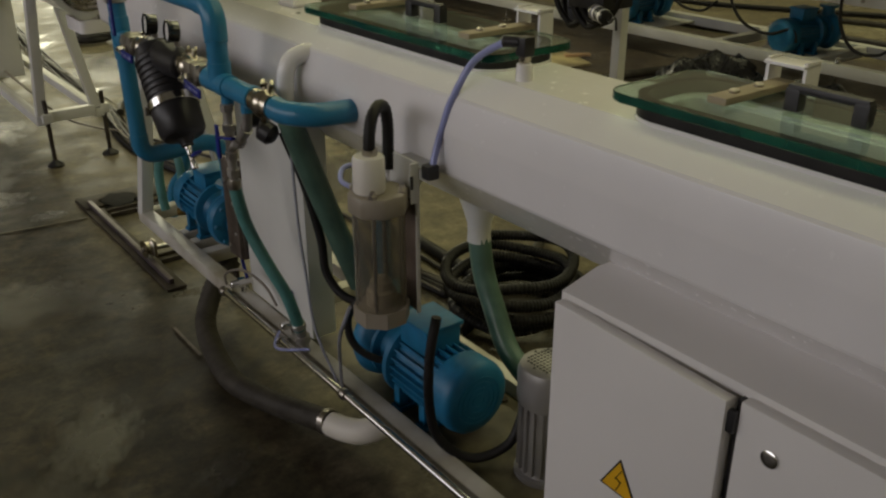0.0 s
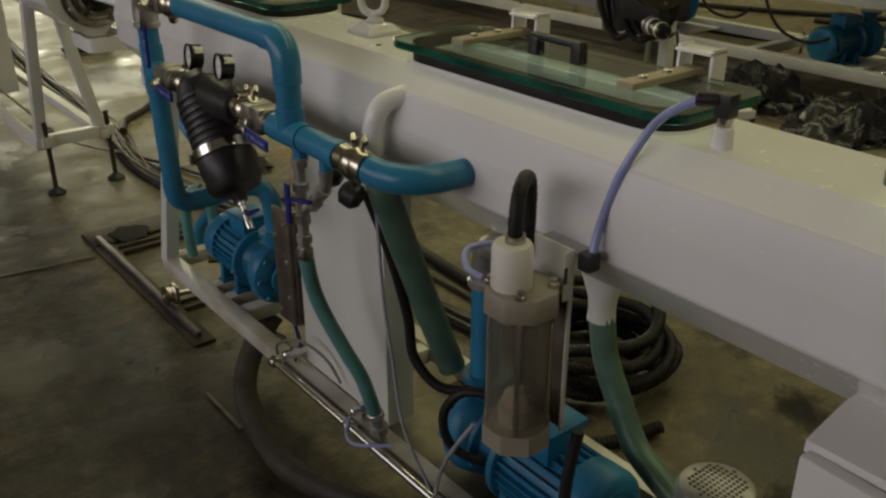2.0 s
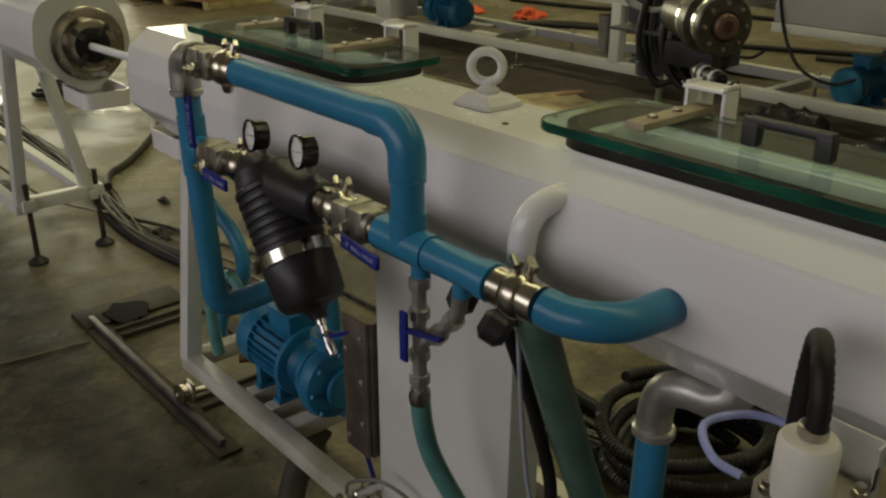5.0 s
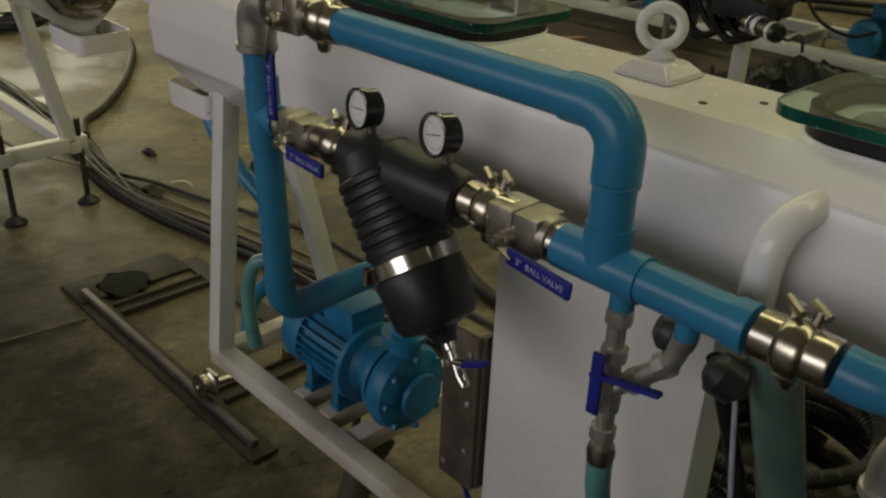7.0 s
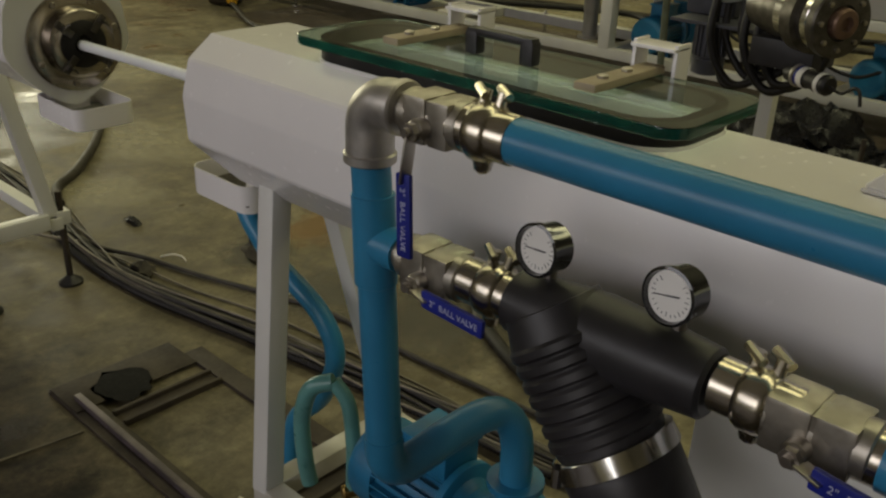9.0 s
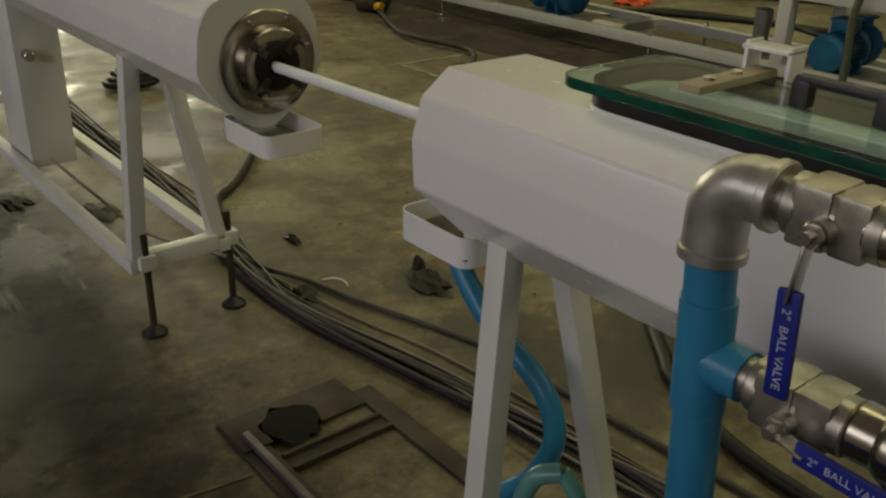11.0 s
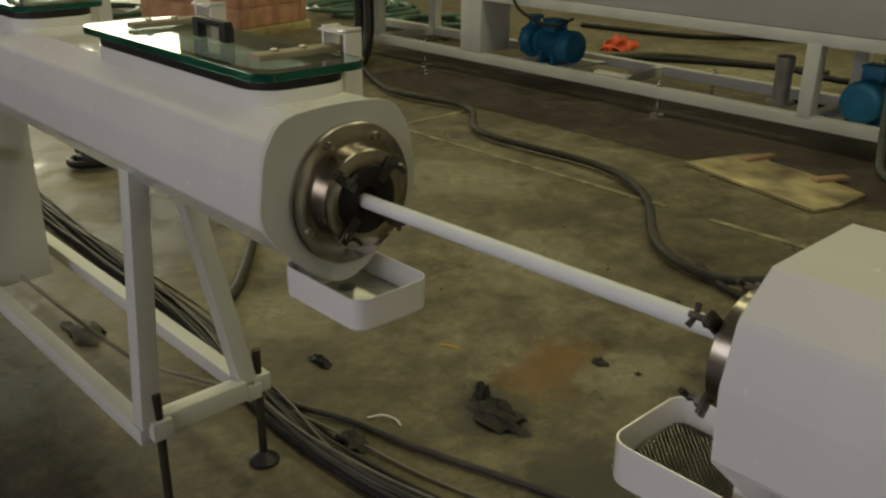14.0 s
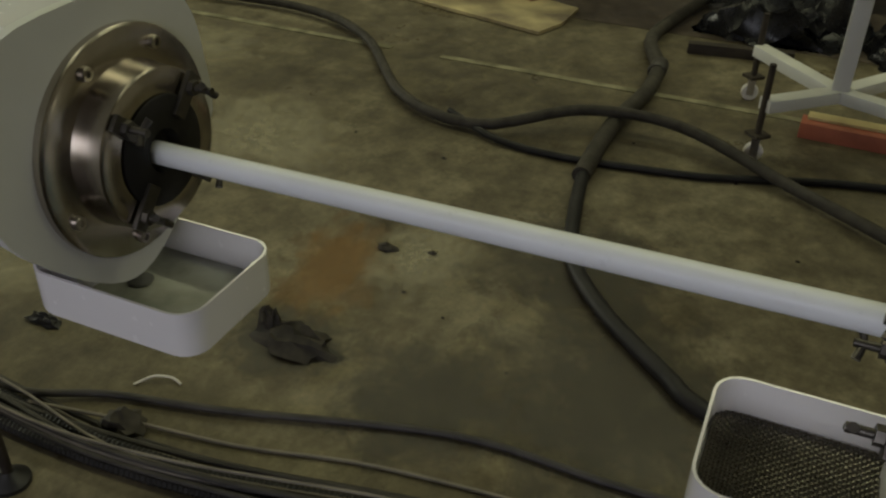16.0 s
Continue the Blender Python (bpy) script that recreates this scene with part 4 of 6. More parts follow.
tb = part("clear_tube", bm, ACRYL, can, "smoky clear acrylic tube")
tb.visible_shadow = False
bm = B()
slab(bm, octagon(0.058), 0.708, 0.742)
part("bottom_block", bm, BEIGE, can)
bm = B()
lathe(bm, (BX, BY, 0.742), (0, 0, 1), [(0, 0.030), (0.03, 0.030), (0.034, 0.024), (0.05, 0.022), (0.06, 0.010)], 20)
part("float", bm, BEIGE, can)
for k in range(4):
    a = radians(45 + 90 * k)
    bm = B()
    p = (BX + 0.0475 * math.cos(a), BY + 0.0475 * math.sin(a))
    cyl(bm, (*p, 0.742), (*p, 0.996), 0.0042, n=8)
    lathe(bm, (*p, 0.985), (0, 0, 1), [(0, 0.009), (0.007, 0.009), (0.008, 0.006), (0.014, 0.006)], 6)
    part("tie_rod", bm, STEEL, can)
bm = B()
lathe(bm, (CX, CY, 0.985), (0, 0, 1), [(0, 0.0305), (0.003, 0.032), (0.066, 0.031), (0.071, 0.028), (0.072, 0.012)], 28)
part("cap", bm, WHITEP, can, "white nylon cap")
bm = B()
lathe(bm, (CX + 0.004, CY, 1.055), (0, 0, 1), [(0, 0.0145), (0.004, 0.0155), (0.014, 0.0155), (0.016, 0.013)], 20)
part("gland", bm, STEEL, can)
bm = B()
slab(bm, [(0.518, 1.692), (0.518, 1.597), (0.500, 1.597), (0.500, 1.594), (0.521, 1.594), (0.521, 1.692)], 0.955, 1.036)
part("bracket", bm, FRAME, can, "bent white sheet bracket")
bm = B()
box(bm, (0.512, 1.5935, 0.712), (0.521, 1.5970, 0.954), 0.001)
part("back_strap", bm, FRAME, can)
bm = B()
box(bm, (0.5175, 1.5972, 0.712), (0.521, 1.660, 0.954), 0.001)
part("backing_plate", bm, STAY, can, "brown steel backing plate")
bm = B()
box(bm, (0.5215, 1.600, 1.020), (0.585, 1.688, 1.024), 0.001)
part("bracket_tab", bm, FRAME, can)
bm = B()
box(bm, (0.4990, 1.5928, 0.985), (0.5060, 1.5942, 1.012), 0.0)
part("slot", bm, BLACKP, can, "dark slot in the bracket")
bm = B()
box(bm, (0.5225, 1.566, 1.004), (0.550, 1.592, 1.034), 0.006)
part("push_in_elbow", bm, BLACKP, can, "black push-in tube elbow")
bm = B()
tube(bm, [(CX, CY - 0.004, 1.068), (CX + 0.003, CY - 0.002, 1.098), (CX + 0.018, CY + 0.009, 1.127), (CX + 0.043, CY + 0.025, 1.139), (CX + 0.066, CY + 0.040, 1.128), (CX + 0.076, CY + 0.047, 1.100), (CX + 0.079, CY + 0.050, 1.068), (CX + 0.077, CY + 0.050, 1.000)], 0.0110, 14, 5, 0.0012, 0.007)
part("corrugated_conduit", bm, RUBBER, can, "black corrugated conduit")
can.location.z -= 0.022
hose("air_tube", [(CX + 0.0, CY + 0.066, 0.950), (CX - 0.004, CY + 0.10, 0.957), (CX + 0.03, CY + 0.135, 0.968), (CX + 0.09, CY + 0.11, 0.968), (CX + 0.12, CY + 0.05, 0.96)], 0.0052, VIOLET, "thin clear blue tube curling from the canister", "tube")
hose("air_tube", [(0.650, 1.496, 1.244), (0.632, 1.522, 1.228), (0.602, 1.542, 1.199), (0.576, 1.566, 1.131), (0.564, 1.576, 1.082), (0.552, 1.580, 1.040), (0.540, 1.577, 1.005)], 0.0068, VIOLET, "clear blue plastic tube over the tank side", "tube")
hose("air_tube", [(CX - 0.03, CY + 0.045, 0.70), (CX - 0.01, CY + 0.13, 0.58), (CX + 0.05, CY + 0.24, 0.43), (0.515, 1.93, 0.335)], 0.0042, CLEARTUBE, "thin clear blue tube down to the rod", "tube")
hose("air_tube", [(0.515, 1.95, 0.335), (0.50, 2.02, 0.46), (0.505, 2.06, 0.60), (0.515, 2.10, 0.72), (0.53, 2.14, 0.92)], 0.0036, CLEARTUBE, "thin clear blue tube up to the valves", "tube")
NX, NY = 0.668, 1.468
noz = root("tube_nozzle", (NX, NY, 1.177), "white stub with black push-in elbow", "nozzle")
bm = B()
lathe(bm, (NX, NY, 1.174), (0, 0, 1), [(0, 0.018), (0.002, 0.016), (0.032, 0.0145), (0.034, 0.012)], 18)
part("stub", bm, ENAMEL, noz)
bm = B()
lathe(bm, (NX, NY, 1.208), (0, 0, 1), [(0, 0.009), (0.006, 0.0115), (0.020, 0.0115)], 12)
part("thread", bm, NICKEL, noz)
bm = B()
box(bm, (NX - 0.013, NY - 0.013, 1.220), (NX + 0.013, NY + 0.013, 1.256), 0.005)
cyl(bm, (NX - 0.005, NY + 0.008, 1.245), (NX - 0.022, NY + 0.036, 1.244), 0.0115, n=12, edge=0.002)
part("elbow", bm, BLACKP, noz)

# ---------------- pumps ----------------


def pump_set(base, label):
    """A motor pump; local: axis along y, fan towards +y, feet at z = 0."""
    p = root("motor_pump", (0, 0, 0), label, "pump", "blue pumps")
    az = 0.118
    bm = B()
    lathe(bm, (0, -0.02, az), (0, 1, 0), [(0, 0.082), (0.19, 0.082)], 32)
    body = part("motor_body", bm, CAST, p, "finned blue motor housing")
    for k in range(26):
        a = 2 * math.pi * k / 26
        m = Matrix.Translation((0, 0.075, az)) @ Matrix.Rotation(a, 4, "Y")
        bm = B()
        box(bm, (-0.002, -0.088, 0.080), (0.002, 0.088, 0.097), 0.0, m)
        part("fin", bm, CAST, body)
    bm = B()
    lathe(bm, (0, 0.155, az), (0, 1, 0), [(0, 0.098), (0.055, 0.100), (0.070, 0.096), (0.080, 0.084), (0.082, 0.060)], 36)
    fc = part("fan_cover", bm, CAST, p)
    bm = B()
    for r in (0.020, 0.036, 0.052, 0.066):
        lathe(bm, (0, 0.2365, az), (0, 1, 0), [(0, r), (0.002, r), (0.002, r - 0.005), (0, r - 0.005)], 28, caps=False)
    part("fan_grille", bm, CAST, fc, "slotted fan grille")
    bm = B()
    lathe(bm, (0, -0.035, az), (0, 1, 0), [(0, 0.104), (0.002, 0.107), (0.018, 0.107), (0.020, 0.104)], 36)
    lathe(bm, (0, -0.115, az), (0, 1, 0), [(0, 0.092), (0.012, 0.092), (0.016, 0.070), (0.06, 0.062), (0.085, 0.080)], 32)
    part("bracket", bm, CAST, p)
    bm = B()
    lathe(bm, (0, -0.200, az), (0, 1, 0), [(0, 0.050), (0.006, 0.085), (0.016, 0.104), (0.040, 0.112), (0.066, 0.104), (0.080, 0.088)], 36)
    lathe(bm, (0, -0.225, az), (0, 1, 0), [(0, 0.058), (0.014, 0.058), (0.016, 0.040), (0.04, 0.040)], 24)
    for k in range(8):
        a = 2 * math.pi * k / 8
        lathe(bm, (0.094 * math.cos(a), -0.206, az + 0.094 * math.sin(a)), (0, 1, 0), [(0, 0.008), (0.010, 0.009)], 6)
    v = part("pump_casing", bm, CAST, p)
    bm = B()
    lathe(bm, (0, -0.155, az + 0.09), (0, 0, 1), [(0, 0.040), (0.035, 0.036), (0.048, 0.036), (0.050, 0.056), (0.064, 0.056)], 24)
    part("outlet_flange", bm, CAST, v)
    bm = B()
    box(bm, (-0.045, -0.012, az + 0.075), (0.060, 0.105, az + 0.142), 0.006)
    box(bm, (-0.051, -0.018, az + 0.142), (0.066, 0.111, az + 0.154), 0.004)
    part("terminal_box", bm, CAST, p)
    for yy in (0.005, 0.115):
        bm = B()
        box(bm, (-0.095, yy - 0.018, 0), (0.095, yy + 0.018, 0.014), 0.003)
        box(bm, (-0.088, yy - 0.012, 0.012), (-0.058, yy + 0.012, 0.075), 0.003)
        box(bm, (0.058, yy - 0.012, 0.012), (0.088, yy + 0.012, 0.075), 0.003)
        part("foot", bm, CAST, p)
    p.matrix_basis = base
    return p


pump_a = pump_set(pose(0.690, 3.035, 0.318) @ Matrix.Scale(0.86, 4), "blue cast motor pump with finned housing on the frame")
pump_b = copy_thing(pump_a, pose(0.695, 1.835, 0.278, 0, 0, 180) @ Matrix.Scale(1.10, 4))

# discharge of the near pump
hose("discharge_pipe", [(0.685, 1.985, 0.46), (0.685, 1.985, 0.70), (0.685, 1.985, 0.76)], 0.0265, PVC, "short blue riser pipe on the pump", "pipe")
bm = B()
tube(bm, [(0.685, 1.985, 0.75), (0.685, 1.985, 0.795), (0.685, 1.970, 0.833), (0.685, 1.930, 0.850), (0.685, 1.895, 0.853), (0.69, 1.865, 0.868), (0.70, 1.855, 0.905)], 0.028, 18, 4)
lathe(bm, (0.685, 1.985, 0.745), (0, 0, 1), [(0, 0.031), (0.003, 0.034), (0.014, 0.034), (0.017, 0.031)], 20)
single("iron_bend", bm, IRON, (0.685, 1.985, 0.77), "grey galvanised iron bend into the tank bottom", "pipe fitting")

# vertical grey motor by the cabinet
vm = root("vertical_motor", (0.745, 1.435, 0.278), "silver-grey upright motor with perforated fan cap", "motor")
bm = B()
lathe(bm, (0.745, 1.435, 0.278), (0, 0, 1), [(0, 0.070), (0.012, 0.070), (0.014, 0.058), (0.20, 0.058)], 28)
mb = part("motor_body", bm, SILVER, vm)
for k in range(20):
    a = 2 * math.pi * k / 20
    bm = B()
    box(bm, (-0.0018, 0.056, 0.30), (0.0018, 0.066, 0.47), 0.0, Matrix.Translation((0.745, 1.435, 0)) @ Matrix.Rotation(a, 4, "Z"))
    part("fin", bm, SILVER, mb)
bm = B()
lathe(bm, (0.745, 1.435, 0.47), (0, 0, 1), [(0, 0.066), (0.012, 0.070), (0.075, 0.070), (0.090, 0.064), (0.096, 0.050), (0.097, 0.012)], 32)
fc = part("fan_cap", bm, SILVER, vm)
bm = B()
for i in range(-5, 6):
    for j in range(-5, 6):
        x, y = i * 0.0095, j * 0.0095
        if x * x + y * y < 0.048 ** 2:
            lathe(bm, (0.745 + x, 1.435 + y, 0.5662), (0, 0, 1), [(0, 0.0034), (0.0012, 0.0034)], 6)
part("perforation", bm, BLACKP, fc, "dark round perforations")

# funnel and green hose behind the pump
fn = root("funnel_outlet", (0.86, 1.82, 0.66), "white funnel outlet under the tank", "funnel")
bm = B()
lathe(bm, (0.86, 1.82, 0.850), (0, 0, -1), [(0, 0.058), (0.05, 0.052), (0.12, 0.030), (0.15, 0.028), (0.17, 0.030)], 24)
part("cone", bm, FRAME, fn)
hose("suction_hose", [(0.86, 1.82, 0.695), (0.86, 1.80, 0.60), (0.858, 1.755, 0.52), (0.85, 1.687, 0.433), (0.85, 1.581, 0.373), (0.83, 1.48, 0.32)], 0.028, GREENH, "green hose curving from the funnel", "hose")

# coil of black corrugated hose on the floor
coil = B()
pts = []
for i in range(190):
    a = 2 * math.pi * i / 36
    r = 0.215 + 0.035 * math.sin(i * 0.21)
    pts.append((1.512 + 1.05 * r * math.cos(a), 2.39 + 1.0 * r * math.sin(a), 0.022 + 0.038 * i / 36 + 0.012 * math.sin(i * 0.5)))
tube(coil, pts, 0.018, 10, 1, 0.003, 0.012)
single("hose_coil", coil, RUBBER, (1.545, 2.36, 0), "coil of black corrugated hose on the concrete floor", "hose")
hose("loose_hose", [(1.34, 2.42, 0.02), (1.22, 2.36, 0.02), (1.16, 2.22, 0.02), (1.24, 2.10, 0.02), (1.42, 2.04, 0.03)], 0.017, RUBBER, "loose end of black hose on the floor", "hose", 0.003)

# ---------------- rod, low pipe work along the frame ----------------
rod = root("handrail_rod", (0.512, 1.0, 0.3), "bright steel rod clamped along the frame", "rod")
bm = B()
cyl(bm, (0.514, 2.63, 0.318), (0.514, -2.4, 0.306), 0.0095, n=14, edge=0.002)
part("rod", bm, CHROME, rod)
for y in (2.62, 2.26, 1.92, 1.0, -0.5, -2.0):
    bm = B()
    lathe(bm, (0.514, y - 0.012, 0.317), (0, 1, 0), [(0, 0.013), (0.003, 0.015), (0.021, 0.015), (0.024, 0.013)], 12)
    bar(bm, (0.514, y, 0.314), (0.542, y, 0.306), 0.012, 0.010, 0.002)
    part("clamp", bm, STEEL, rod)
for y in (2.60, 2.28):
    cock = root("needle_valve", (0.52, y, 0.33), "small steel needle valve with blue lever", "valve", "needle valves")
    bm = B()
    cyl(bm, (0.56, y - 0.02, 0.315), (0.56, y - 0.02, 0.36), 0.009, n=10)
    cyl(bm, (0.52, y - 0.02, 0.352), (0.61, y - 0.03, 0.352), 0.011, n=12, edge=0.002)
    cyl(bm, (0.545, y - 0.02, 0.352), (0.565, y - 0.022, 0.352), 0.015, n=6)
    part("valve_body", bm, CHROME, cock)
    bm = B()
    bar(bm, (0.575, y - 0.02, 0.36), (0.578, y + 0.02, 0.43), 0.010, 0.006, 0.002)
    part("lever", bm, BLUEGRIP, cock)
hose("thin_tube", [(0.515, 2.60, 0.35), (0.505, 2.57, 0.40), (0.53, 2.50, 0.43), (0.56, 2.43, 0.40), (0.57, 2.38, 0.35)], 0.004, PALECABLE, "thin pale plastic tube bent over the frame", "tube")
hose("thin_tube", [(0.515, 2.26, 0.34), (0.47, 2.20, 0.345), (0.46, 2.14, 0.36), (0.51, 2.08, 0.37)], 0.004, VIOLET, "thin blue plastic tube beside the rod", "tube")
hose("grey_hose", [(0.70, 2.98, 0.24), (0.62, 2.97, 0.16), (0.545, 2.90, 0.07), (0.500, 2.72, 0.04), (0.482, 2.54, 0.038), (0.525, 2.38, 0.038), (0.580, 2.22, 0.05), (0.600, 2.15, 0.060)], 0.034, GREYHOSE, "fat grey spiral hose drooping under the frame", "hose", 0.0025, pitch=0.016)
bm = B()
tube(bm, [(0.595, 2.17, 0.055), (0.612, 2.10, 0.062), (0.645, 2.04, 0.075), (0.72, 2.01, 0.10), (0.78, 2.01, 0.16), (0.79, 2.01, 0.268)], 0.036, 18, 5)
single("white_elbow", bm, WHITEP, (0.6, 2.1, 0.02), "white plastic pipe elbow on the grey hose", "pipe fitting")
bm = B()
lathe(bm, (0.596, 2.165, 0.056), (0.22, -0.95, 0.12), [(-0.012, 0.037), (-0.010, 0.039), (0.010, 0.039), (0.012, 0.037)], 20)
single("hose_clamp", bm, STEEL, (0.596, 2.165, 0.018), "steel worm clamp on the grey hose", "clamp")

# ---------------- electrical cabinet ----------------
cab = root("electrical_cabinet", (0.65, 0.55, 0.278), "pale grey electrical cabinet with hinged doors", "cabinet")
bm = B()
box(bm, (0.522, -0.38, 0.318), (0.80, 1.19, 0.885), 0.004)
part("cabinet_body", bm, CABINET, cab)
bm = B()
prism = [(0.520, 0.887), (0.520, 0.905), (0.60, 0.925), (0.66, 0.925), (0.66, 0.887)]
prism_y(bm, prism, -0.385, 1.195)
part("rain_hood", bm, CABINET, cab)
for ya, yb in ((1.188, 0.842), (0.832, 0.35), (0.34, -0.37)):
    bm = B()
    hp = Vector((0.5205, ya, 0))
    box(bm, (0.498, yb, 0.330), (0.5205, ya, 0.895), 0.004, Matrix.Translation(hp) @ Matrix.Rotation(radians(-2.6 if ya > 1 else 0), 4, "Z") @ Matrix.Translation(-hp))
    d = part("door", bm, CABINET, cab)
    if ya > 1:
        continue
    bm = B()
    lathe(bm, (0.4985, ya - 0.055, 0.835), (-1, 0, 0), [(0, 0.013), (0.004, 0.013), (0.006, 0.010), (0.006, 0.004)], 16)
    part("lock", bm, CHROME, d, "round chrome lock")
bm = B()
box(bm, (0.488, 0.832, 0.845), (0.499, 0.850, 0.880), 0.002)
box(bm, (0.505, 0.8325, 0.335), (0.522, 0.8415, 0.89))
part("hinge", bm, BLACKP, cab, "black hinge and door seal")
sg = root("warning_sign", (0.496, 1.014, 0.62), "yellow triangular high-voltage warning sticker", "sign")
bm = B()
tri = [(1.054, 0.622), (0.974, 0.622), (1.014, 0.690)]
for k, (s, x0, x1) in enumerate(((1.0, 0.4965, 0.4978), (0.86, 0.4960, 0.4966))):
    cy, cz = 1.014, 0.645
    a = [bm.verts.new((x0, cy + (y - cy) * s, cz + (z - cz) * s)) for y, z in tri]
    b = [bm.verts.new((x1, cy + (y - cy) * s, cz + (z - cz) * s)) for y, z in tri]
    fs = [bm.faces.new(a), bm.faces.new(b[::-1])] + [bm.faces.new((a[i], a[(i + 1) % 3], b[(i + 1) % 3], b[i])) for i in range(3)]
    for f in fs:
        f.material_index = k
part("triangle", bm, [BLACKP, YELLOW], sg)
bm = B()
for y0, z0, y1, z1 in ((1.008, 0.672, 1.020, 0.650), (1.020, 0.652, 1.008, 0.648), (1.008, 0.650, 1.017, 0.628)):
    bar(bm, (0.4957, y0, z0), (0.4957, y1, z1), 0.004, 0.0008, 0)
part("lightning_bolt", bm, BLACKP, sg)
sg.matrix_world = pose(0.488, 1.015, 0.62, 0, 0, -2.6)

# ---------------- floor rail with roller ----------------
skid = root("floor_rail_frame", (0.75, 4.0, 0), "dark greasy steel rail frame lying on the floor", "rail")
bm = B()
box(bm, (0.572, 3.33, 0), (0.648, 4.50, 0.010), 0.002)
part("rail_base", bm, DARKSTEEL, skid)
bm = B()
bar(bm, (0.605, 3.37, 0.021), (0.612, 4.40, 0.021), 0.022, 0.022, 0.006)
part("rail_head", bm, RAILTOP, skid, "worn bright rail head")
for y in (4.235, 3.62):
    bm = B()
    for o in (-0.036, 0.024):
        box(bm, (0.649, y + o, 0), (0.965, y + o + 0.012, 0.020), 0.002)
    box(bm, (0.649, y - 0.030, 0), (0.965, y + 0.030, 0.006), 0.001)
    part("cross_bar", bm, DARKSTEEL, skid)
bm = B()
box(bm, (0.9655, 3.33, 0), (1.03, 4.41, 0.012), 0.002)
part("rail_base", bm, DARKSTEEL, skid)
bm = B()
box(bm, (0.575, 4.335, 0.0102), (0.965, 4.497, 0.016), 0.002)
part("end_plate", bm, DARKSTEEL, skid)
bm = B()
bmesh.ops.create_icosphere(bm, subdivisions=3, radius=1)
for v in bm.verts:
    k = 1 + 0.35 * noise.noise(v.co * 2.2)
    v.co = Vector((0.742 + v.co.x * 0.078 * k, 4.375 + v.co.y * 0.085 * k, 0.0168 + max(0, v.co.z) * 0.0016 * k))
single("grease_lump", bm, GREASE, (0.742, 4.375, 0.016), "black grease spilt on the rail end plate", "grease")
wh = root("track_roller", (0.61, 3.62, 0.032), "small brass-coloured grooved track roller", "roller")
bm = B()
lathe(bm, (0.592, 3.62, 0.068), (1, 0, 0), [(0, 0.036), (0.004, 0.038), (0.012, 0.028), (0.024, 0.028), (0.032, 0.038), (0.036, 0.036)], 28)
part("wheel", bm, NICKEL, wh)
bm = B()
cyl(bm, (0.585, 3.62, 0.068), (0.70, 3.60, 0.068), 0.010, n=14, edge=0.002)
box(bm, (0.632, 3.596, 0.034), (0.640, 3.644, 0.10), 0.002)
part("axle", bm, STEEL, wh)

# ---------------- hose and fittings by the far legs ----------------
hose("blue_hose", [(T1 + 0.0, 3.69, 0.80), (T1 - 0.002, 3.66, 0.76), (0.735, 3.59, 0.69), (0.745, 3.47, 0.62), (0.75, 3.425, 0.53), (0.74, 3.46, 0.42), (0.715, 3.52, 0.34), (0.70, 3.53, 0.22)], 0.021, PVC, "blue drain hose hanging from the tray")
hose("teal_hose", [(0.655, 3.32, 0.56), (0.628, 3.355, 0.54), (0.615, 3.37, 0.47), (0.612, 3.36, 0.38), (0.615, 3.35, 0.325)], 0.017, TEAL, "short teal hose between the legs")
hose("teal_hose", [(0.655, 3.32, 0.56), (0.665, 3.29, 0.52), (0.660, 3.27, 0.44), (0.650, 3.26, 0.345)], 0.015, TEAL, "short teal hose between the legs")
bv = root("brass_valve", (0.66, 3.24, 0.318), "small brass valve on the frame corner", "valve")
BRASS = mat("dull_brass", (0.46, 0.30, 0.10), 0.38, 1.0, var=0.25, scale=25, fine=80, bump=0.08)
bm = B()
cyl(bm, (0.63, 3.27, 0.338), (0.73, 3.22, 0.338), 0.014, n=12, edge=0.002)
cyl(bm, (0.66, 3.255, 0.338), (0.69, 3.24, 0.338), 0.019, n=6)
part("valve_body", bm, BRASS, bv)
bm = B()
cyl(bm, (0.675, 3.247, 0.335), (0.675, 3.247, 0.385), 0.006, n=10)
box(bm, (0.655, 3.24, 0.383), (0.695, 3.254, 0.389), 0.002)
part("handle", bm, STEEL, bv)

# ---------------- cables and litter on the floor ----------------
CORE = [(1.42, 9.4), (1.27, 7.7), (1.22, 6.7), (1.20, 6.0), (1.10, 5.35), (1.09, 4.86), (1.20, 4.30), (1.27, 3.85), (1.31, 3.4), (1.36, 2.95), (1.42, 2.62)]


def bundle(off, r, mtl, label, lift=0.0, ribs=0.0, wob=0.02, seed=0, name="floor_cable", cut=(0, 12)):
    rnd = random.Random(seed)
    pts = []
    for i, (x, y) in enumerate(CORE[cut[0]:cut[1]]):
        pts.append((x + off + rnd.uniform(-wob, wob), y + rnd.uniform(-0.05, 0.05), r + ribs + lift))
    return hose(name, pts, r, mtl, label, "cable", ribs, "cable bundle", 8)


for i, o in enumerate((-0.026, 0.002, 0.030)):
    bundle(o, 0.0145, RUBBER, "black corrugated cable conduit on the floor", 0.0, 0.0025, 0.012, i, "cable_conduit")
for i, (o, lf) in enumerate(((-0.020, 0.027), (0.014, 0.028), (0.056, 0.0), (0.046, 0.012), (0.040, 0.020), (-0.004, 0.040))):
    bundle(o, 0.0068, CABLE, "grey cable lying in the floor bundle", lf, 0.0, 0.022, 20 + i)
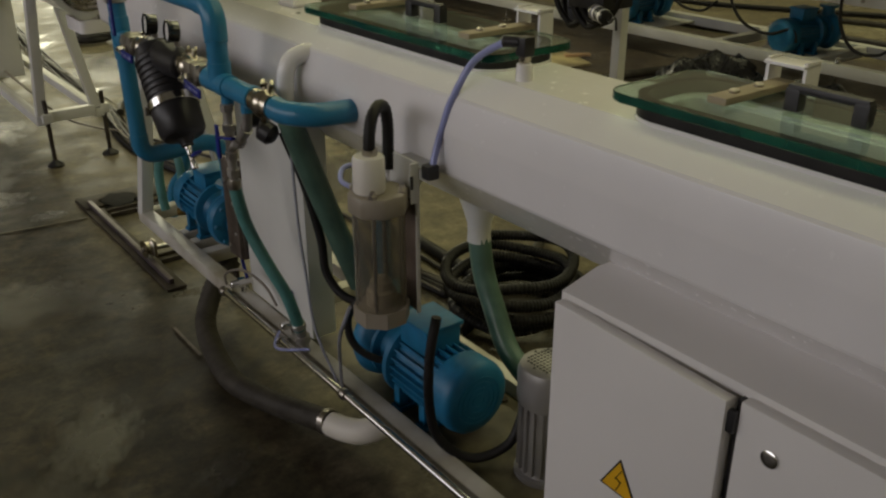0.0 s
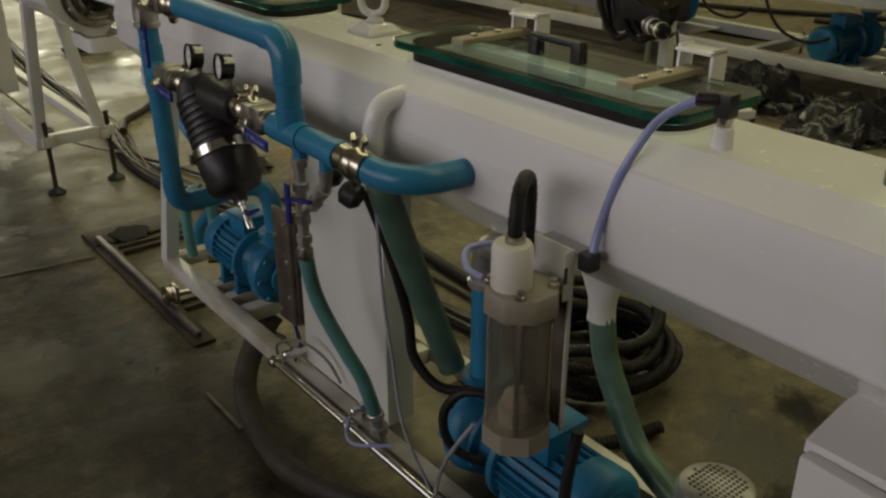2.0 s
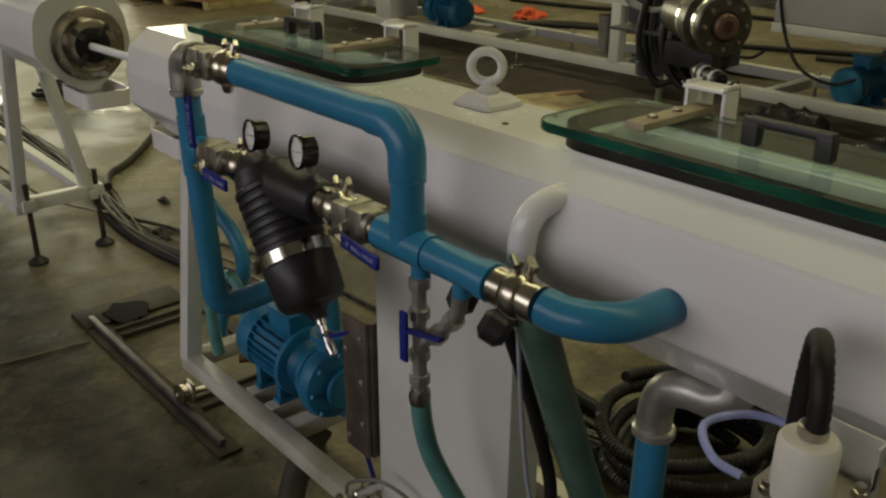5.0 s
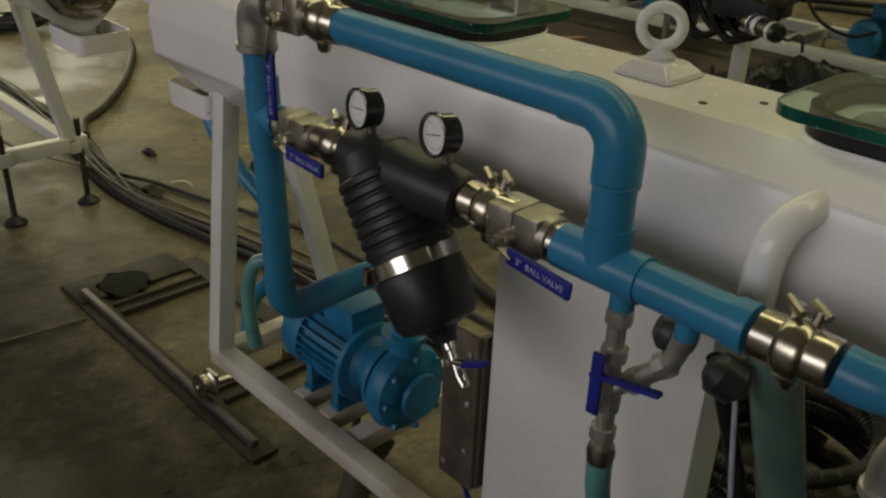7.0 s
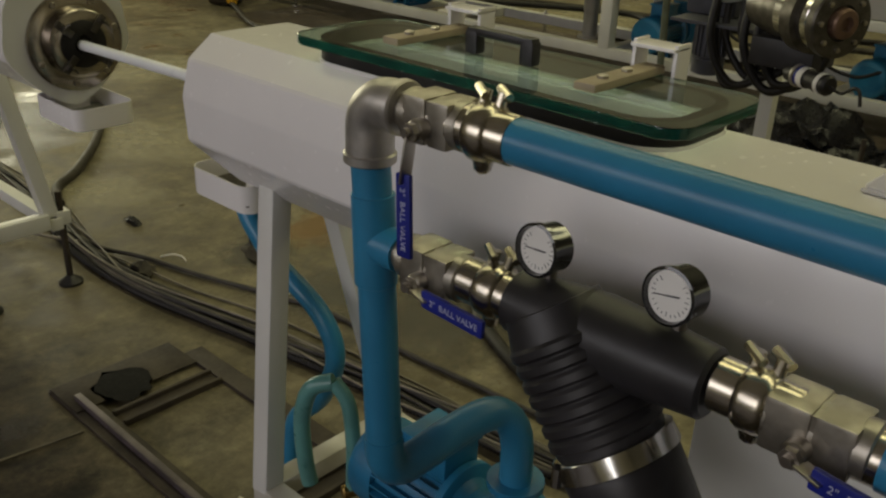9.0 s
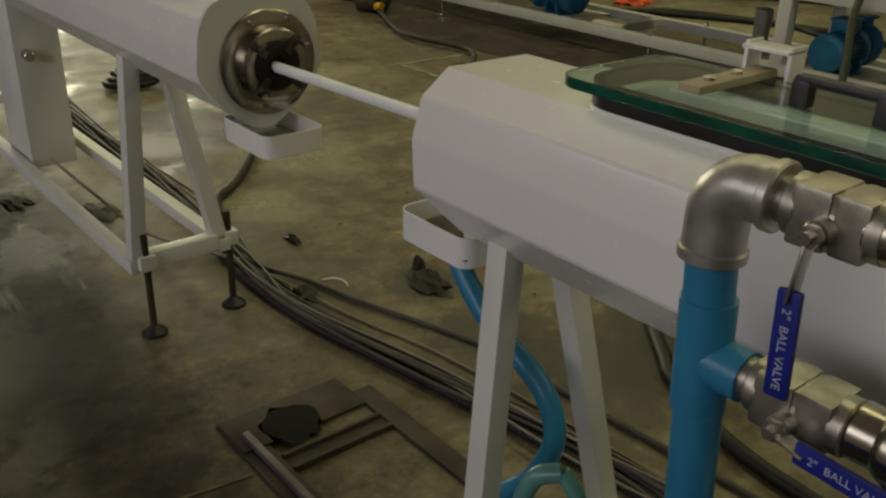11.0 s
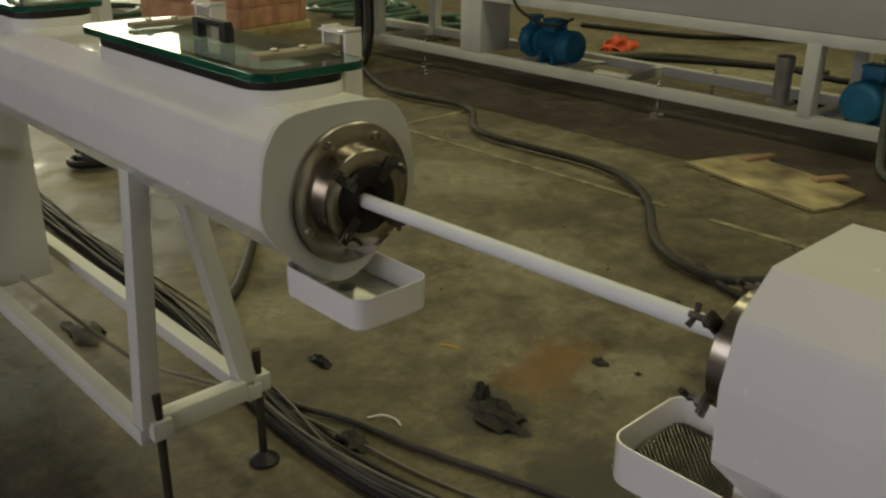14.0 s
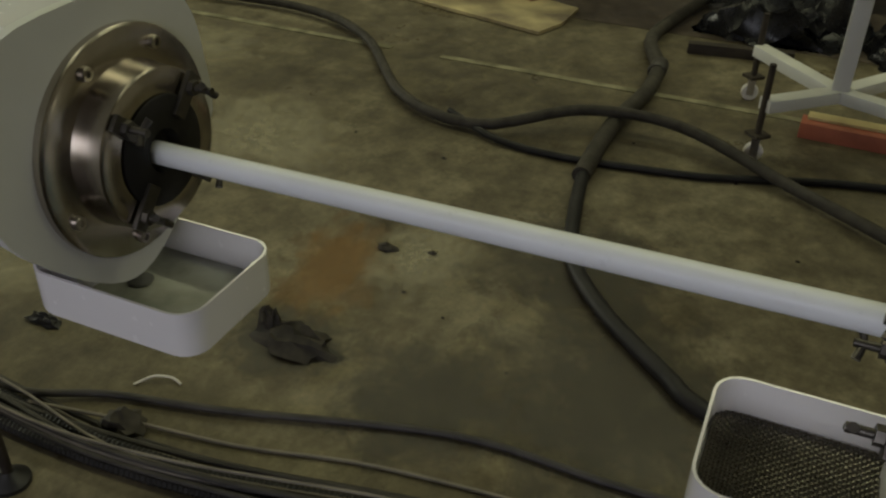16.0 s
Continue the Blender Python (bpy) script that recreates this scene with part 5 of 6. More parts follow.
for i, (o, lf) in enumerate(((0.030, 0.036), (-0.03, 0.036), (0.074, 0.0), (0.010, 0.050))):
    bundle(o, 0.0036, PALECABLE, "thin pale cable lying in the floor bundle", lf, 0.0, 0.03, 40 + i)
hose("floor_cable", [(1.12, 5.6, 0.03), (1.16, 5.30, 0.02), (1.24, 5.12, 0.013), (1.31, 4.84, 0.013), (1.46, 4.34, 0.013), (1.47, 3.96, 0.013), (1.50, 3.5, 0.013), (1.52, 3.0, 0.013), (1.50, 2.65, 0.013)], 0.0095, CABLE, "grey cable leaving the bundle across the floor", "cable", group="cable bundle")
hose("floor_cable", [(1.13, 5.25, 0.03), (1.19, 5.02, 0.012), (1.235, 4.75, 0.007), (1.31, 4.45, 0.007), (1.36, 4.0, 0.007), (1.40, 3.4, 0.007), (1.44, 2.8, 0.007)], 0.0045, PALECABLE, "thin pale cable leaving the bundle", "cable", group="cable bundle")
hose("floor_cable", [(0.70, 6.15, 0.30), (0.78, 5.95, 0.20), (0.90, 5.80, 0.06), (1.02, 5.62, 0.02), (1.10, 5.35, 0.045)], 0.007, PALECABLE, "thin pale cable from the pedestal to the floor", "cable")


def scrap(name, x, y, sx, sy, h, mtl, label, seed, cat):
    """A small crumpled thing lying on the floor."""
    bm = B()
    bmesh.ops.create_icosphere(bm, subdivisions=3, radius=1)
    o = Vector((seed * 3.7, seed * 1.3, 0))
    for v in bm.verts:
        k = 1 + 0.75 * noise.noise(v.co * 1.7 + o) + 0.25 * noise.noise(v.co * 5 + o)
        w = max(0.0, v.co.z) * (0.55 + 0.9 * abs(noise.noise(v.co * 2.4 + o)))
        v.co = Vector((x + v.co.x * sx * k, y + v.co.y * sy * k, 0.001 + w * h))
    single(name, bm, mtl, (x, y, 0), label, cat)


scrap("oily_rag", 1.595, 4.845, 0.055, 0.105, 0.055, CLOTH, "crumpled dark oily rag on the floor", 1, "rag")
scrap("oily_rag", 1.615, 4.925, 0.026, 0.030, 0.105, CLOTH, "crumpled dark oily rag on the floor", 6, "rag")
scrap("black_scrap", 1.395, 5.47, 0.020, 0.050, 0.028, BLACKP, "small black plastic scrap on the floor", 2, "scrap")
scrap("cable_knot", 1.176, 5.03, 0.045, 0.05, 0.055, CLOTH, "dark taped knot on the cable bundle", 3, "cable")
scrap("dirt_crumb", 2.095, 4.835, 0.022, 0.030, 0.022, CLOTH, "small dark crumb of dirt on the floor", 4, "dirt")
scrap("dirt_crumb", 2.13, 4.70, 0.010, 0.014, 0.012, CLOTH, "small dark crumb of dirt on the floor", 5, "dirt")
hose("plastic_shaving", [(1.30, 5.10, 0.003), (1.335, 5.07, 0.012), (1.352, 5.03, 0.010), (1.348, 5.00, 0.003)], 0.003, WHITEP, "curled white plastic shaving on the floor", "scrap")
hose("plastic_shaving", [(1.78, 5.29, 0.003), (1.795, 5.265, 0.006), (1.81, 5.23, 0.003)], 0.0028, YELLOW, "yellow plastic sliver on the floor", "scrap")
for k in range(26):
    rnd = random.Random(900 + k)
    x, y = rnd.uniform(-0.2, 3.2), rnd.uniform(3.2, 6.5)
    if 0.5 < x < 1.45:
        continue
    scrap("floor_grit", x, y, rnd.uniform(0.003, 0.007), rnd.uniform(0.003, 0.008), 0.005, CLOTH, "speck of grit on the floor", 100 + k, "grit")


def stain_material(name, colour, strength, rough, seed):
    """A stain that thins out raggedly towards its rim."""
    m = mat(name, colour, rough, var=0.25, scale=9, fine=70, bump=0.06)
    N, L = m.node_tree.nodes, m.node_tree.links
    tc = N.new("ShaderNodeTexCoord")
    ln_, nz = N.new("ShaderNodeVectorMath"), N.new("ShaderNodeTexNoise")
    ln_.operation = "LENGTH"
    L.new(tc.outputs["Object"], ln_.inputs[0])
    off = N.new("ShaderNodeVectorMath")
    off.operation = "ADD"
    off.inputs[1].default_value = (seed, seed * 0.7, 0)
    L.new(tc.outputs["Object"], off.inputs[0])
    nz.inputs["Scale"].default_value, nz.inputs["Detail"].default_value, nz.inputs["Roughness"].default_value = 2.6, 9, 0.72
    L.new(off.outputs[0], nz.inputs["Vector"])
    sub = N.new("ShaderNodeMath")
    sub.operation = "MULTIPLY_ADD"
    sub.inputs[1].default_value = -0.55
    L.new(ln_.outputs["Value"], sub.inputs[0])
    L.new(nz.outputs["Fac"], sub.inputs[2])
    mr = N.new("ShaderNodeMapRange")
    mr.inputs["From Min"].default_value, mr.inputs["From Max"].default_value = 0.04, 0.34
    mr.inputs["To Min"].default_value, mr.inputs["To Max"].default_value = 0.0, strength
    L.new(sub.outputs[0], mr.inputs["Value"])
    L.new(mr.outputs["Result"], N["Principled BSDF"].inputs["Alpha"])
    return m


RUST = stain_material("rust_stain", (0.19, 0.10, 0.022), 0.5, 0.6, 1.0)
CHALK = stain_material("chalky_stain", (0.27, 0.245, 0.165), 0.55, 0.6, 5.0)
OIL = stain_material("oil_stain", (0.026, 0.021, 0.014), 0.6, 0.40, 9.0)
DAMP = stain_material("damp_patch", (0.030, 0.025, 0.016), 0.95, 0.20, 14.0)
DAMP.node_tree.nodes["Bump"].inputs["Strength"].default_value = 1.0
DAMP.node_tree.nodes["Bump"].inputs["Distance"].default_value = 0.012
BLOT = stain_material("oil_blot", (0.022, 0.016, 0.011), 0.85, 0.35, 21.0)
FLAT = [0.0032]


def stain(x, y, sx, sy, mtl, name, label, turn=0.0):
    bm = B()
    slab(bm, [(math.cos(2 * math.pi * k / 28), math.sin(2 * math.pi * k / 28)) for k in range(28)], 0.0, 0.0004)
    ob = single(name, bm, mtl, (0, 0, 0), label, "stain", kind="structure")
    FLAT[0] += 0.00012
    ob.matrix_world = Matrix.Translation((x, y, FLAT[0])) @ Matrix.Rotation(radians(turn), 4, "Z") @ Matrix.Diagonal((sx, sy, 1, 1))
    ob.visible_shadow = False


stain(1.95, 4.93, 0.36, 0.19, RUST, "rust_stain", "orange-brown rust stain on the concrete", 12)
stain(2.10, 4.72, 0.26, 0.20, CHALK, "chalky_stain", "pale chalky patch on the concrete")
stain(1.60, 4.86, 0.20, 0.22, OIL, "oil_stain", "dark oil stain under the rag")
for x, y, sx, sy, tn in ((1.45, 5.9, 0.30, 0.40, 20), (2.6, 5.6, 0.5, 0.35, 50), (2.0, 6.4, 0.45, 0.6, 0), (3.2, 6.6, 0.4, 0.6, 10), (2.9, 7.8, 0.7, 0.5, 0), (7.2, 7.0, 0.6, 1.2, 10), (7.6, 4.0, 0.6, 1.0, -15)):
    stain(x, y, sx, sy, CHALK, "chalky_stain", "pale chalky patch on the concrete", tn)
for x, y, sx, sy, tn in ((-0.55, 3.6, 0.45, 0.6, 0), (-0.2, 2.2, 0.35, 0.5, 20), (-0.9, 2.9, 0.5, 0.5, 60), (0.15, 1.5, 0.3, 0.6, 0), (0.2, 5.2, 0.4, 0.5, 30), (1.5, 6.9, 0.3, 0.5, 40), (0.1, 3.55, 0.22, 0.35, 80)):
    stain(x, y, sx, sy, OIL, "oil_stain", "dark patch on the concrete, oily in places", tn)
for x, y, sx, sy, tn in ((0.32, 5.95, 0.07, 0.55, 2), (0.56, 5.95, 0.07, 0.48, 0), (-0.1, 7.4, 0.25, 0.9, 4), (-0.8, 7.0, 0.3, 0.8, 8), (1.75, 7.2, 0.35, 0.5, 20)):
    stain(x, y, sx, sy, DAMP, "damp_patch", "shiny damp patch on the concrete", tn)
# wet, blotched floor behind the first tank
for x, y, sx, sy, tn in ((1.25, 1.55, 0.34, 0.30, 20), (1.60, 1.85, 0.30, 0.22, 50), (1.15, 1.15, 0.32, 0.28, 0), (1.95, 1.60, 0.28, 0.24, 30), (1.45, 1.30, 0.30, 0.26, 70), (2.15, 2.25, 0.26, 0.20, 10), (1.05, 1.95, 0.24, 0.34, 0), (1.75, 1.45, 0.22, 0.30, 40), (1.55, 2.45, 0.42, 0.40, 15)):
    stain(x, y, sx, sy, BLOT, "oil_stain", "dark patch on the concrete, oily in places", tn)
for x, y, sx, sy, tn in ((1.40, 1.60, 0.20, 0.12, 20), (1.85, 1.85, 0.16, 0.10, 60), (1.20, 1.35, 0.14, 0.12, 0)):
    stain(x, y, sx, sy, DAMP, "damp_patch", "shiny damp patch on the concrete", tn)
# patches added only to darken the floor beside the tray
for x, y, sx, sy, tn in ((1.75, 4.05, 0.50, 0.42, 20), (2.25, 4.30, 0.40, 0.36, 60), (1.55, 4.45, 0.30, 0.30, 0)):
    stain(x, y, sx, sy, OIL, "oil_stain", "dark patch on the concrete, oily in places", tn)
# torn film by the second tank
scrap("plastic_film", 0.63, 6.57, 0.05, 0.12, 0.02, GREYHOSE, "crumpled dirty plastic film on the floor", 11, "film")
scrap("plastic_film", 0.9, 6.22, 0.05, 0.10, 0.02, GREYHOSE, "crumpled dirty plastic film on the floor", 12, "film")
for x, y, sx, sy in ((0.26, 4.71, 0.20, 0.17), (0.41, 4.38, 0.10, 0.08), (0.07, 4.61, 0.16, 0.12), (0.48, 5.93, 0.30, 0.35)):
    stain(x, y, sx, sy, BLOT, "oil_stain", "dark patch on the concrete, oily in places")

for x, y, sx, sy, tn in ((-0.35, 3.1, 0.30, 0.18, 20), (0.05, 2.55, 0.25, 0.16, 60), (-0.6, 4.2, 0.35, 0.2, 10), (0.2, 3.6, 0.16, 0.12, 0), (-0.15, 1.7, 0.3, 0.2, 45), (0.3, 2.2, 0.14, 0.10, 30)):
    stain(x, y, sx, sy, BLOT, "oil_stain", "dark patch on the concrete, oily in places", tn)
# thin flat bar standing in for a faint mark on the floor
bm = B()
bar(bm, (0.483, 3.047, 0.0055), (0.483, 2.815, 0.0055), 0.010, 0.003, 0.0)
single("floor_mark", bm, STAY, (0.483, 3.047, 0), "thin faint mark on the floor", "strip")

bm = B()
bar(bm, (0.10, 4.32, 0.0030), (0.555, 4.26, 0.0030), 0.010, 0.003, 0.0)
single("floor_seam", bm, SEAM, (0.10, 4.32, 0), "worn pale seam between concrete slabs", "floor seam", kind="structure")
hose("water_hose", [(2.05, 8.35, 0.024), (2.30, 7.95, 0.024), (2.24, 7.37, 0.024), (1.88, 6.67, 0.024), (1.52, 6.19, 0.024), (1.33, 6.01, 0.024), (1.24, 5.80, 0.03)], 0.022, GREYHOSE, "dark hose curving over the floor to the cable bundle")
# long hoses across the middle of the floor
hose("water_hose", [(4.85, 10.4, 0.035), (4.75, 9.6, 0.035), (4.25, 8.5, 0.035), (4.30, 7.72, 0.035), (3.88, 7.15, 0.035), (3.87, 6.24, 0.035), (3.64, 5.74, 0.035), (3.10, 5.28, 0.035), (2.97, 4.90, 0.035), (3.16, 4.56, 0.085), (3.20, 4.20, 0.075), (2.97, 3.77, 0.035), (2.78, 3.50, 0.035), (2.5, 3.15, 0.035), (2.1, 2.85, 0.035), (1.75, 2.6, 0.035)], 0.021, GREYHOSE, "long dark water hose snaking over the floor")
hose("water_hose", [(5.1, 4.38, 0.042), (4.75, 4.45, 0.042), (4.23, 4.53, 0.042), (3.85, 4.42, 0.042), (3.55, 4.40, 0.042), (3.17, 4.44, 0.042), (2.73, 4.43, 0.042)], 0.032, GREYHOSE, "fat dark hose crossing the floor")
hose("water_hose", [(2.76, 4.43, 0.042), (2.50, 4.38, 0.032), (2.25, 4.31, 0.03), (2.05, 4.17, 0.026), (1.85, 3.95, 0.024), (1.77, 3.85, 0.024), (1.62, 3.5, 0.024), (1.58, 2.9, 0.024), (1.56, 2.62, 0.024)], 0.023, RUBBER, "thin black hose crossing the floor")
hose("water_hose", [(3.05, 5.05, 0.03), (2.93, 4.85, 0.022), (2.895, 4.70, 0.016), (2.893, 4.506, 0.014), (2.92, 4.306, 0.014), (2.954, 4.095, 0.014), (3.0, 3.95, 0.014), (3.12, 3.62, 0.014), (3.2, 3.2, 0.014)], 0.0135, RUBBER, "thin black hose crossing the floor")
bm = B()
lathe(bm, (3.78, 4.412, 0.042), (1, 0.05, 0), [(0, 0.036), (0.004, 0.039), (0.10, 0.039), (0.104, 0.036)], 20)
single("hose_coupling", bm, CABLE, (3.8, 4.41, 0), "grey taped coupling on the fat hose", "coupling")

# plywood board with two cleats
BOARD = mat("stained_plywood", (0.62, 0.52, 0.27), 0.65, second=(0.17, 0.135, 0.085), scale=3.2, fine=90, bump=0.12)
PALEWOOD = mat("weathered_wood", (0.42, 0.27, 0.16), 0.7, var=0.2, scale=8, fine=70, bump=0.12)
bd = root("plywood_board", (4.47, 5.4, 0), "broken sheet of yellow plywood lying on the floor", "board")
bm = B()
slab(bm, [(4.35, 5.95), (4.11, 5.05), (4.30, 4.99), (4.56, 4.985), (4.66, 5.25), (4.74, 5.62), (4.84, 5.72), (4.78, 5.80)], 0.004, 0.020)
part("sheet", bm, BOARD, bd)
for p, q in (((4.56, 5.27), (4.74, 5.17)), ((4.62, 5.73), (4.84, 5.66))):
    bm = B()
    bar(bm, (*p, 0.030), (*q, 0.030), 0.06, 0.018, 0.002)
    part("cleat", bm, PALEWOOD, bd, "weathered pale cleat")

# ---------------- the parallel line in the background ----------------
ln = root("background_line", (5.4, 6.0, 0), "white frame of a parallel extrusion line with grey trough", "machine frame")


def far_bar(p0, p1, w, h, mtl=FRAME, name="beam"):
    bm = B()
    bar(bm, p0, p1, w, h, 0.005)
    return part(name, bm, mtl, ln)


for x in (5.24, 5.95):
    far_bar((x, 0.2, 0.172), (x, 10.6, 0.172), 0.08, 0.075)
far_bar((5.24, 4.66, 0.675), (5.24, 10.6, 0.675), 0.08, 0.075)
far_bar((5.24, 0.2, 0.630), (5.24, 4.40, 0.630), 0.08, 0.06)
far_bar((5.95, 0.2, 0.675), (5.95, 10.6, 0.675), 0.08, 0.075)
for y in (9.85, 5.68, 2.2):
    for x in (5.24, 5.95):
        far_bar((x, y, 0.20), (x, y, 0.65), 0.09, 0.09, name="post")
for y in (9.85, 7.2, 5.68, 4.4, 3.6, 2.2):
    far_bar((5.28, y, 0.172), (5.91, y, 0.172), 0.07, 0.07, name="cross_member")
for y0, y1, z in ((4.66, 10.6, 0.714), (0.2, 4.40, 0.662)):
    bm = B()
    box(bm, (5.21, y0, z), (5.98, y1, z + 0.75), 0.02)
    part("trough", bm, GREYP, ln, "grey painted water trough")
for y0, y1 in ((2.75, 3.05), (8.48, 8.72)):
    bm = B()
    box(bm, (5.20, y0, 0.212), (5.55, y1, 0.636), 0.006)
    part("pedestal", bm, FRAME, ln)
for x, y in ((5.24, 1.2), (5.24, 3.4), (5.24, 6.75), (5.24, 9.2), (5.95, 1.2), (5.95, 4.4), (5.95, 6.75), (5.95, 9.2)):
    bm = B()
    cyl(bm, (x, y, 0.01), (x, y, 0.25), 0.013, n=10)
    lathe(bm, (x, y, 0.003), (0, 0, 1), [(0, 0.05), (0.012, 0.05), (0.02, 0.02)], 14)
    lathe(bm, (x + 0.0, y, 0.210), (0, 0, 1), [(0, 0.026), (0.015, 0.026)], 6)
    part("levelling_screw", bm, CHROME, ln)
bm = B()
box(bm, (5.255, 7.05, 0.212), (5.33, 7.35, 0.235), 0.01)
part("hose_pad", bm, WHITEP, ln)
for m in (pose(5.58, 5.40, 0.172, 0, 0, 92) @ Matrix.Scale(1.5, 4), pose(5.54, 8.02, 0.172, 0, 0, 172) @ Matrix.Scale(1.5, 4), pose(5.55, 3.84, 0.172, 0, 0, 80) @ Matrix.Scale(1.38, 4), pose(5.50, 2.35, 0.172, 0, 0, 20) @ Matrix.Scale(1.3, 4)):
    copy_thing(pump_a, m)
for y in (5.4, 8.02, 3.84, 2.35):
    bm = B()
    box(bm, (5.281, y - 0.30, 0.158), (5.908, y + 0.30, 0.1715), 0.002)
    part("pump_plate", bm, FRAME, ln)
gm = root("small_gear_unit", (5.42, 5.95, 0.21), "grey upright gear unit on the far frame", "gear unit")
bm = B()
lathe(bm, (5.42, 5.95, 0.208), (0, 0, 1), [(0, 0.09), (0.02, 0.09), (0.022, 0.055), (0.20, 0.055), (0.21, 0.06), (0.30, 0.06), (0.31, 0.045)], 16)
part("housing", bm, SILVER, gm)
hose("hanging_hose", [(5.14, 5.0, 0.86), (5.10, 5.10, 0.82), (5.09, 5.16, 0.66), (5.10, 5.16, 0.40), (5.08, 5.14, 0.15), (5.02, 5.10, 0.035), (4.9, 5.0, 0.03)], 0.024, OLIVEH, "grey-green hose hanging beside the far line")
hose("far_cable", [(5.19, 4.72, 0.90), (5.17, 4.80, 0.60), (5.19, 4.72, 0.44), (5.25, 4.55, 0.40), (5.30, 4.45, 0.48)], 0.011, RUBBER, "black cable drooping on the far line", "cable", group="far cables")
hose("far_cable", [(5.19, 8.2, 0.86), (5.17, 8.05, 0.62), (5.20, 7.75, 0.52), (5.3, 7.6, 0.58)], 0.011, RUBBER, "black cable drooping on the far line", "cable", group="far cables")
hose("far_cable", [(5.19, 4.40, 1.0), (5.19, 4.30, 0.62), (5.17, 4.14, 0.40), (5.2, 3.93, 0.33), (5.28, 3.8, 0.37), (5.3, 3.76, 0.28)], 0.011, RUBBER, "black cable drooping on the far line", "cable", group="far cables")
hose("far_cable", [(5.19, 3.42, 0.80), (5.18, 3.40, 0.5), (5.18, 3.28, 0.33), (5.2, 3.12, 0.32), (5.26, 3.05, 0.37), (5.28, 3.02, 0.26)], 0.011, RUBBER, "black cable drooping on the far line", "cable", group="far cables")
fm = root("far_pipe_manifold", (5.12, 2.9, 0.8), "blue water pipe manifold of the far line with black strainer", "pipework")
bm = B()
tube(bm, [(5.10, 3.62, 0.93), (5.10, 3.05, 0.93)], 0.032, 16, 1)
part("pipe", bm, PVC, fm)
bm = B()
tube(bm, [(5.10, 3.25, 0.93), (5.10, 3.25, 0.78), (5.12, 3.24, 0.64)], 0.014, 10, 1)
for z in (0.86, 0.80, 0.72):
    lathe(bm, (5.10, 3.25, z), (0, 0, 1), [(0, 0.02), (0.03, 0.02)], 8)
part("drain_valve", bm, IRON, fm)
for y in (3.04, 2.92):
    bm = B()
    lathe(bm, (5.10, y, 0.93), (0, -1, 0), [(0, 0.036), (0.03, 0.036), (0.032, 0.044), (0.06, 0.044), (0.062, 0.036), (0.10, 0.036)], 16)
    part("union", bm, NICKEL, fm)
bm = B()
lathe(bm, (5.09, 2.72, 0.99), (0, 0.62, -0.5), [(0, 0.06), (0.02, 0.075), (0.16, 0.075), (0.165, 0.085), (0.20, 0.085), (0.205, 0.076), (0.30, 0.07), (0.33, 0.03)], 24)
part("strainer", bm, BLACKP, fm, "black inclined strainer")
bm = B()
lathe(bm, (5.09, 2.72, 0.99), (0, 0.62, -0.5), [(0.33, 0.012), (0.42, 0.012), (0.422, 0.016), (0.44, 0.016)], 10)
part("drain_cock", bm, CHROME, fm)
for y0, y1 in ((3.60, 3.55), (2.80, 2.76)):
    bm = B()
    box(bm, (5.085, y1, 0.80), (5.209, y0, 0.90), 0.004)
    part("pipe_bracket", bm, FRAME, fm)
mf = root("blue_valve_rail", (5.18, 4.95, 0.86), "small blue air manifold with steel fittings", "manifold")
bm = B()
cyl(bm, (5.16, 4.68, 0.87), (5.16, 5.05, 0.87), 0.016, n=12)
part("rail", bm, PVC, mf)
for y in (4.76, 4.94):
    bm = B()
    cyl(bm, (5.16, y, 0.87), (5.16, y, 0.99), 0.017, n=12)
    part("riser", bm, PVC, mf)
    bm = B()
    lathe(bm, (5.16, y - 0.06, 0.87), (0, 1, 0), [(0, 0.022), (0.03, 0.022)], 10)
    part("union", bm, STEEL, mf)
# wheeled stand with hoses between the lines
DARKGREY = mat("dark_grey_paint", (0.060, 0.062, 0.075), 0.45, var=0.2, scale=9, fine=80, bump=0.1)
BROWNHUB = mat("brown_oily_metal", (0.16, 0.10, 0.07), 0.4, 0.5, var=0.25, scale=20, fine=80, bump=0.12)
PALEHOSE = mat("pale_water_tube", (0.34, 0.36, 0.32), 0.35, var=0.1, scale=14, fine=60, bump=0.03)
st = root("wheeled_stand", (3.5, 3.72, 0), "white wheeled stand carrying a motor head and black hoses", "stand")
JX, JY = 3.42, 3.70
PX, PY = JX, JY
bm = B()
box(bm, (PX - 0.030, PY - 0.030, 0.2345), (PX + 0.030, PY + 0.030, 0.885), 0.005)
part("post", bm, FRAME, st)
for k, (ex, ey) in enumerate(((3.20, 3.93), (3.77, 4.02), (3.84, 3.40), (3.27, 3.34))):
    bm = B()
    bar(bm, (JX, JY, 0.212), (ex, ey, 0.212), 0.06, 0.045, 0.004)
    arm = part("arm", bm, FRAME, st)
    bm = B()
    cyl(bm, (ex, ey, 0.105), (ex, ey, 0.36), 0.012, n=12)
    lathe(bm, (ex, ey, 0.095), (0, 0, 1), [(0, 0.045), (0.012, 0.045)], 4)
    part("jack_screw", bm, DARKSTEEL, arm)
    bm = B()
    lathe(bm, (ex - 0.012, ey, 0.034), (1, 0.2, 0), [(0, 0.030), (0.004, 0.034), (0.022, 0.034), (0.026, 0.030)], 20)
    cs = part("castor_wheel", bm, WHITEP, arm)
    bm = B()
    for sg in (-0.018, 0.018):
        box(bm, (ex + sg - 0.002, ey - 0.014, 0.025), (ex + sg + 0.002, ey + 0.014, 0.096))
    part("fork", bm, STEEL, cs)
bm = B()
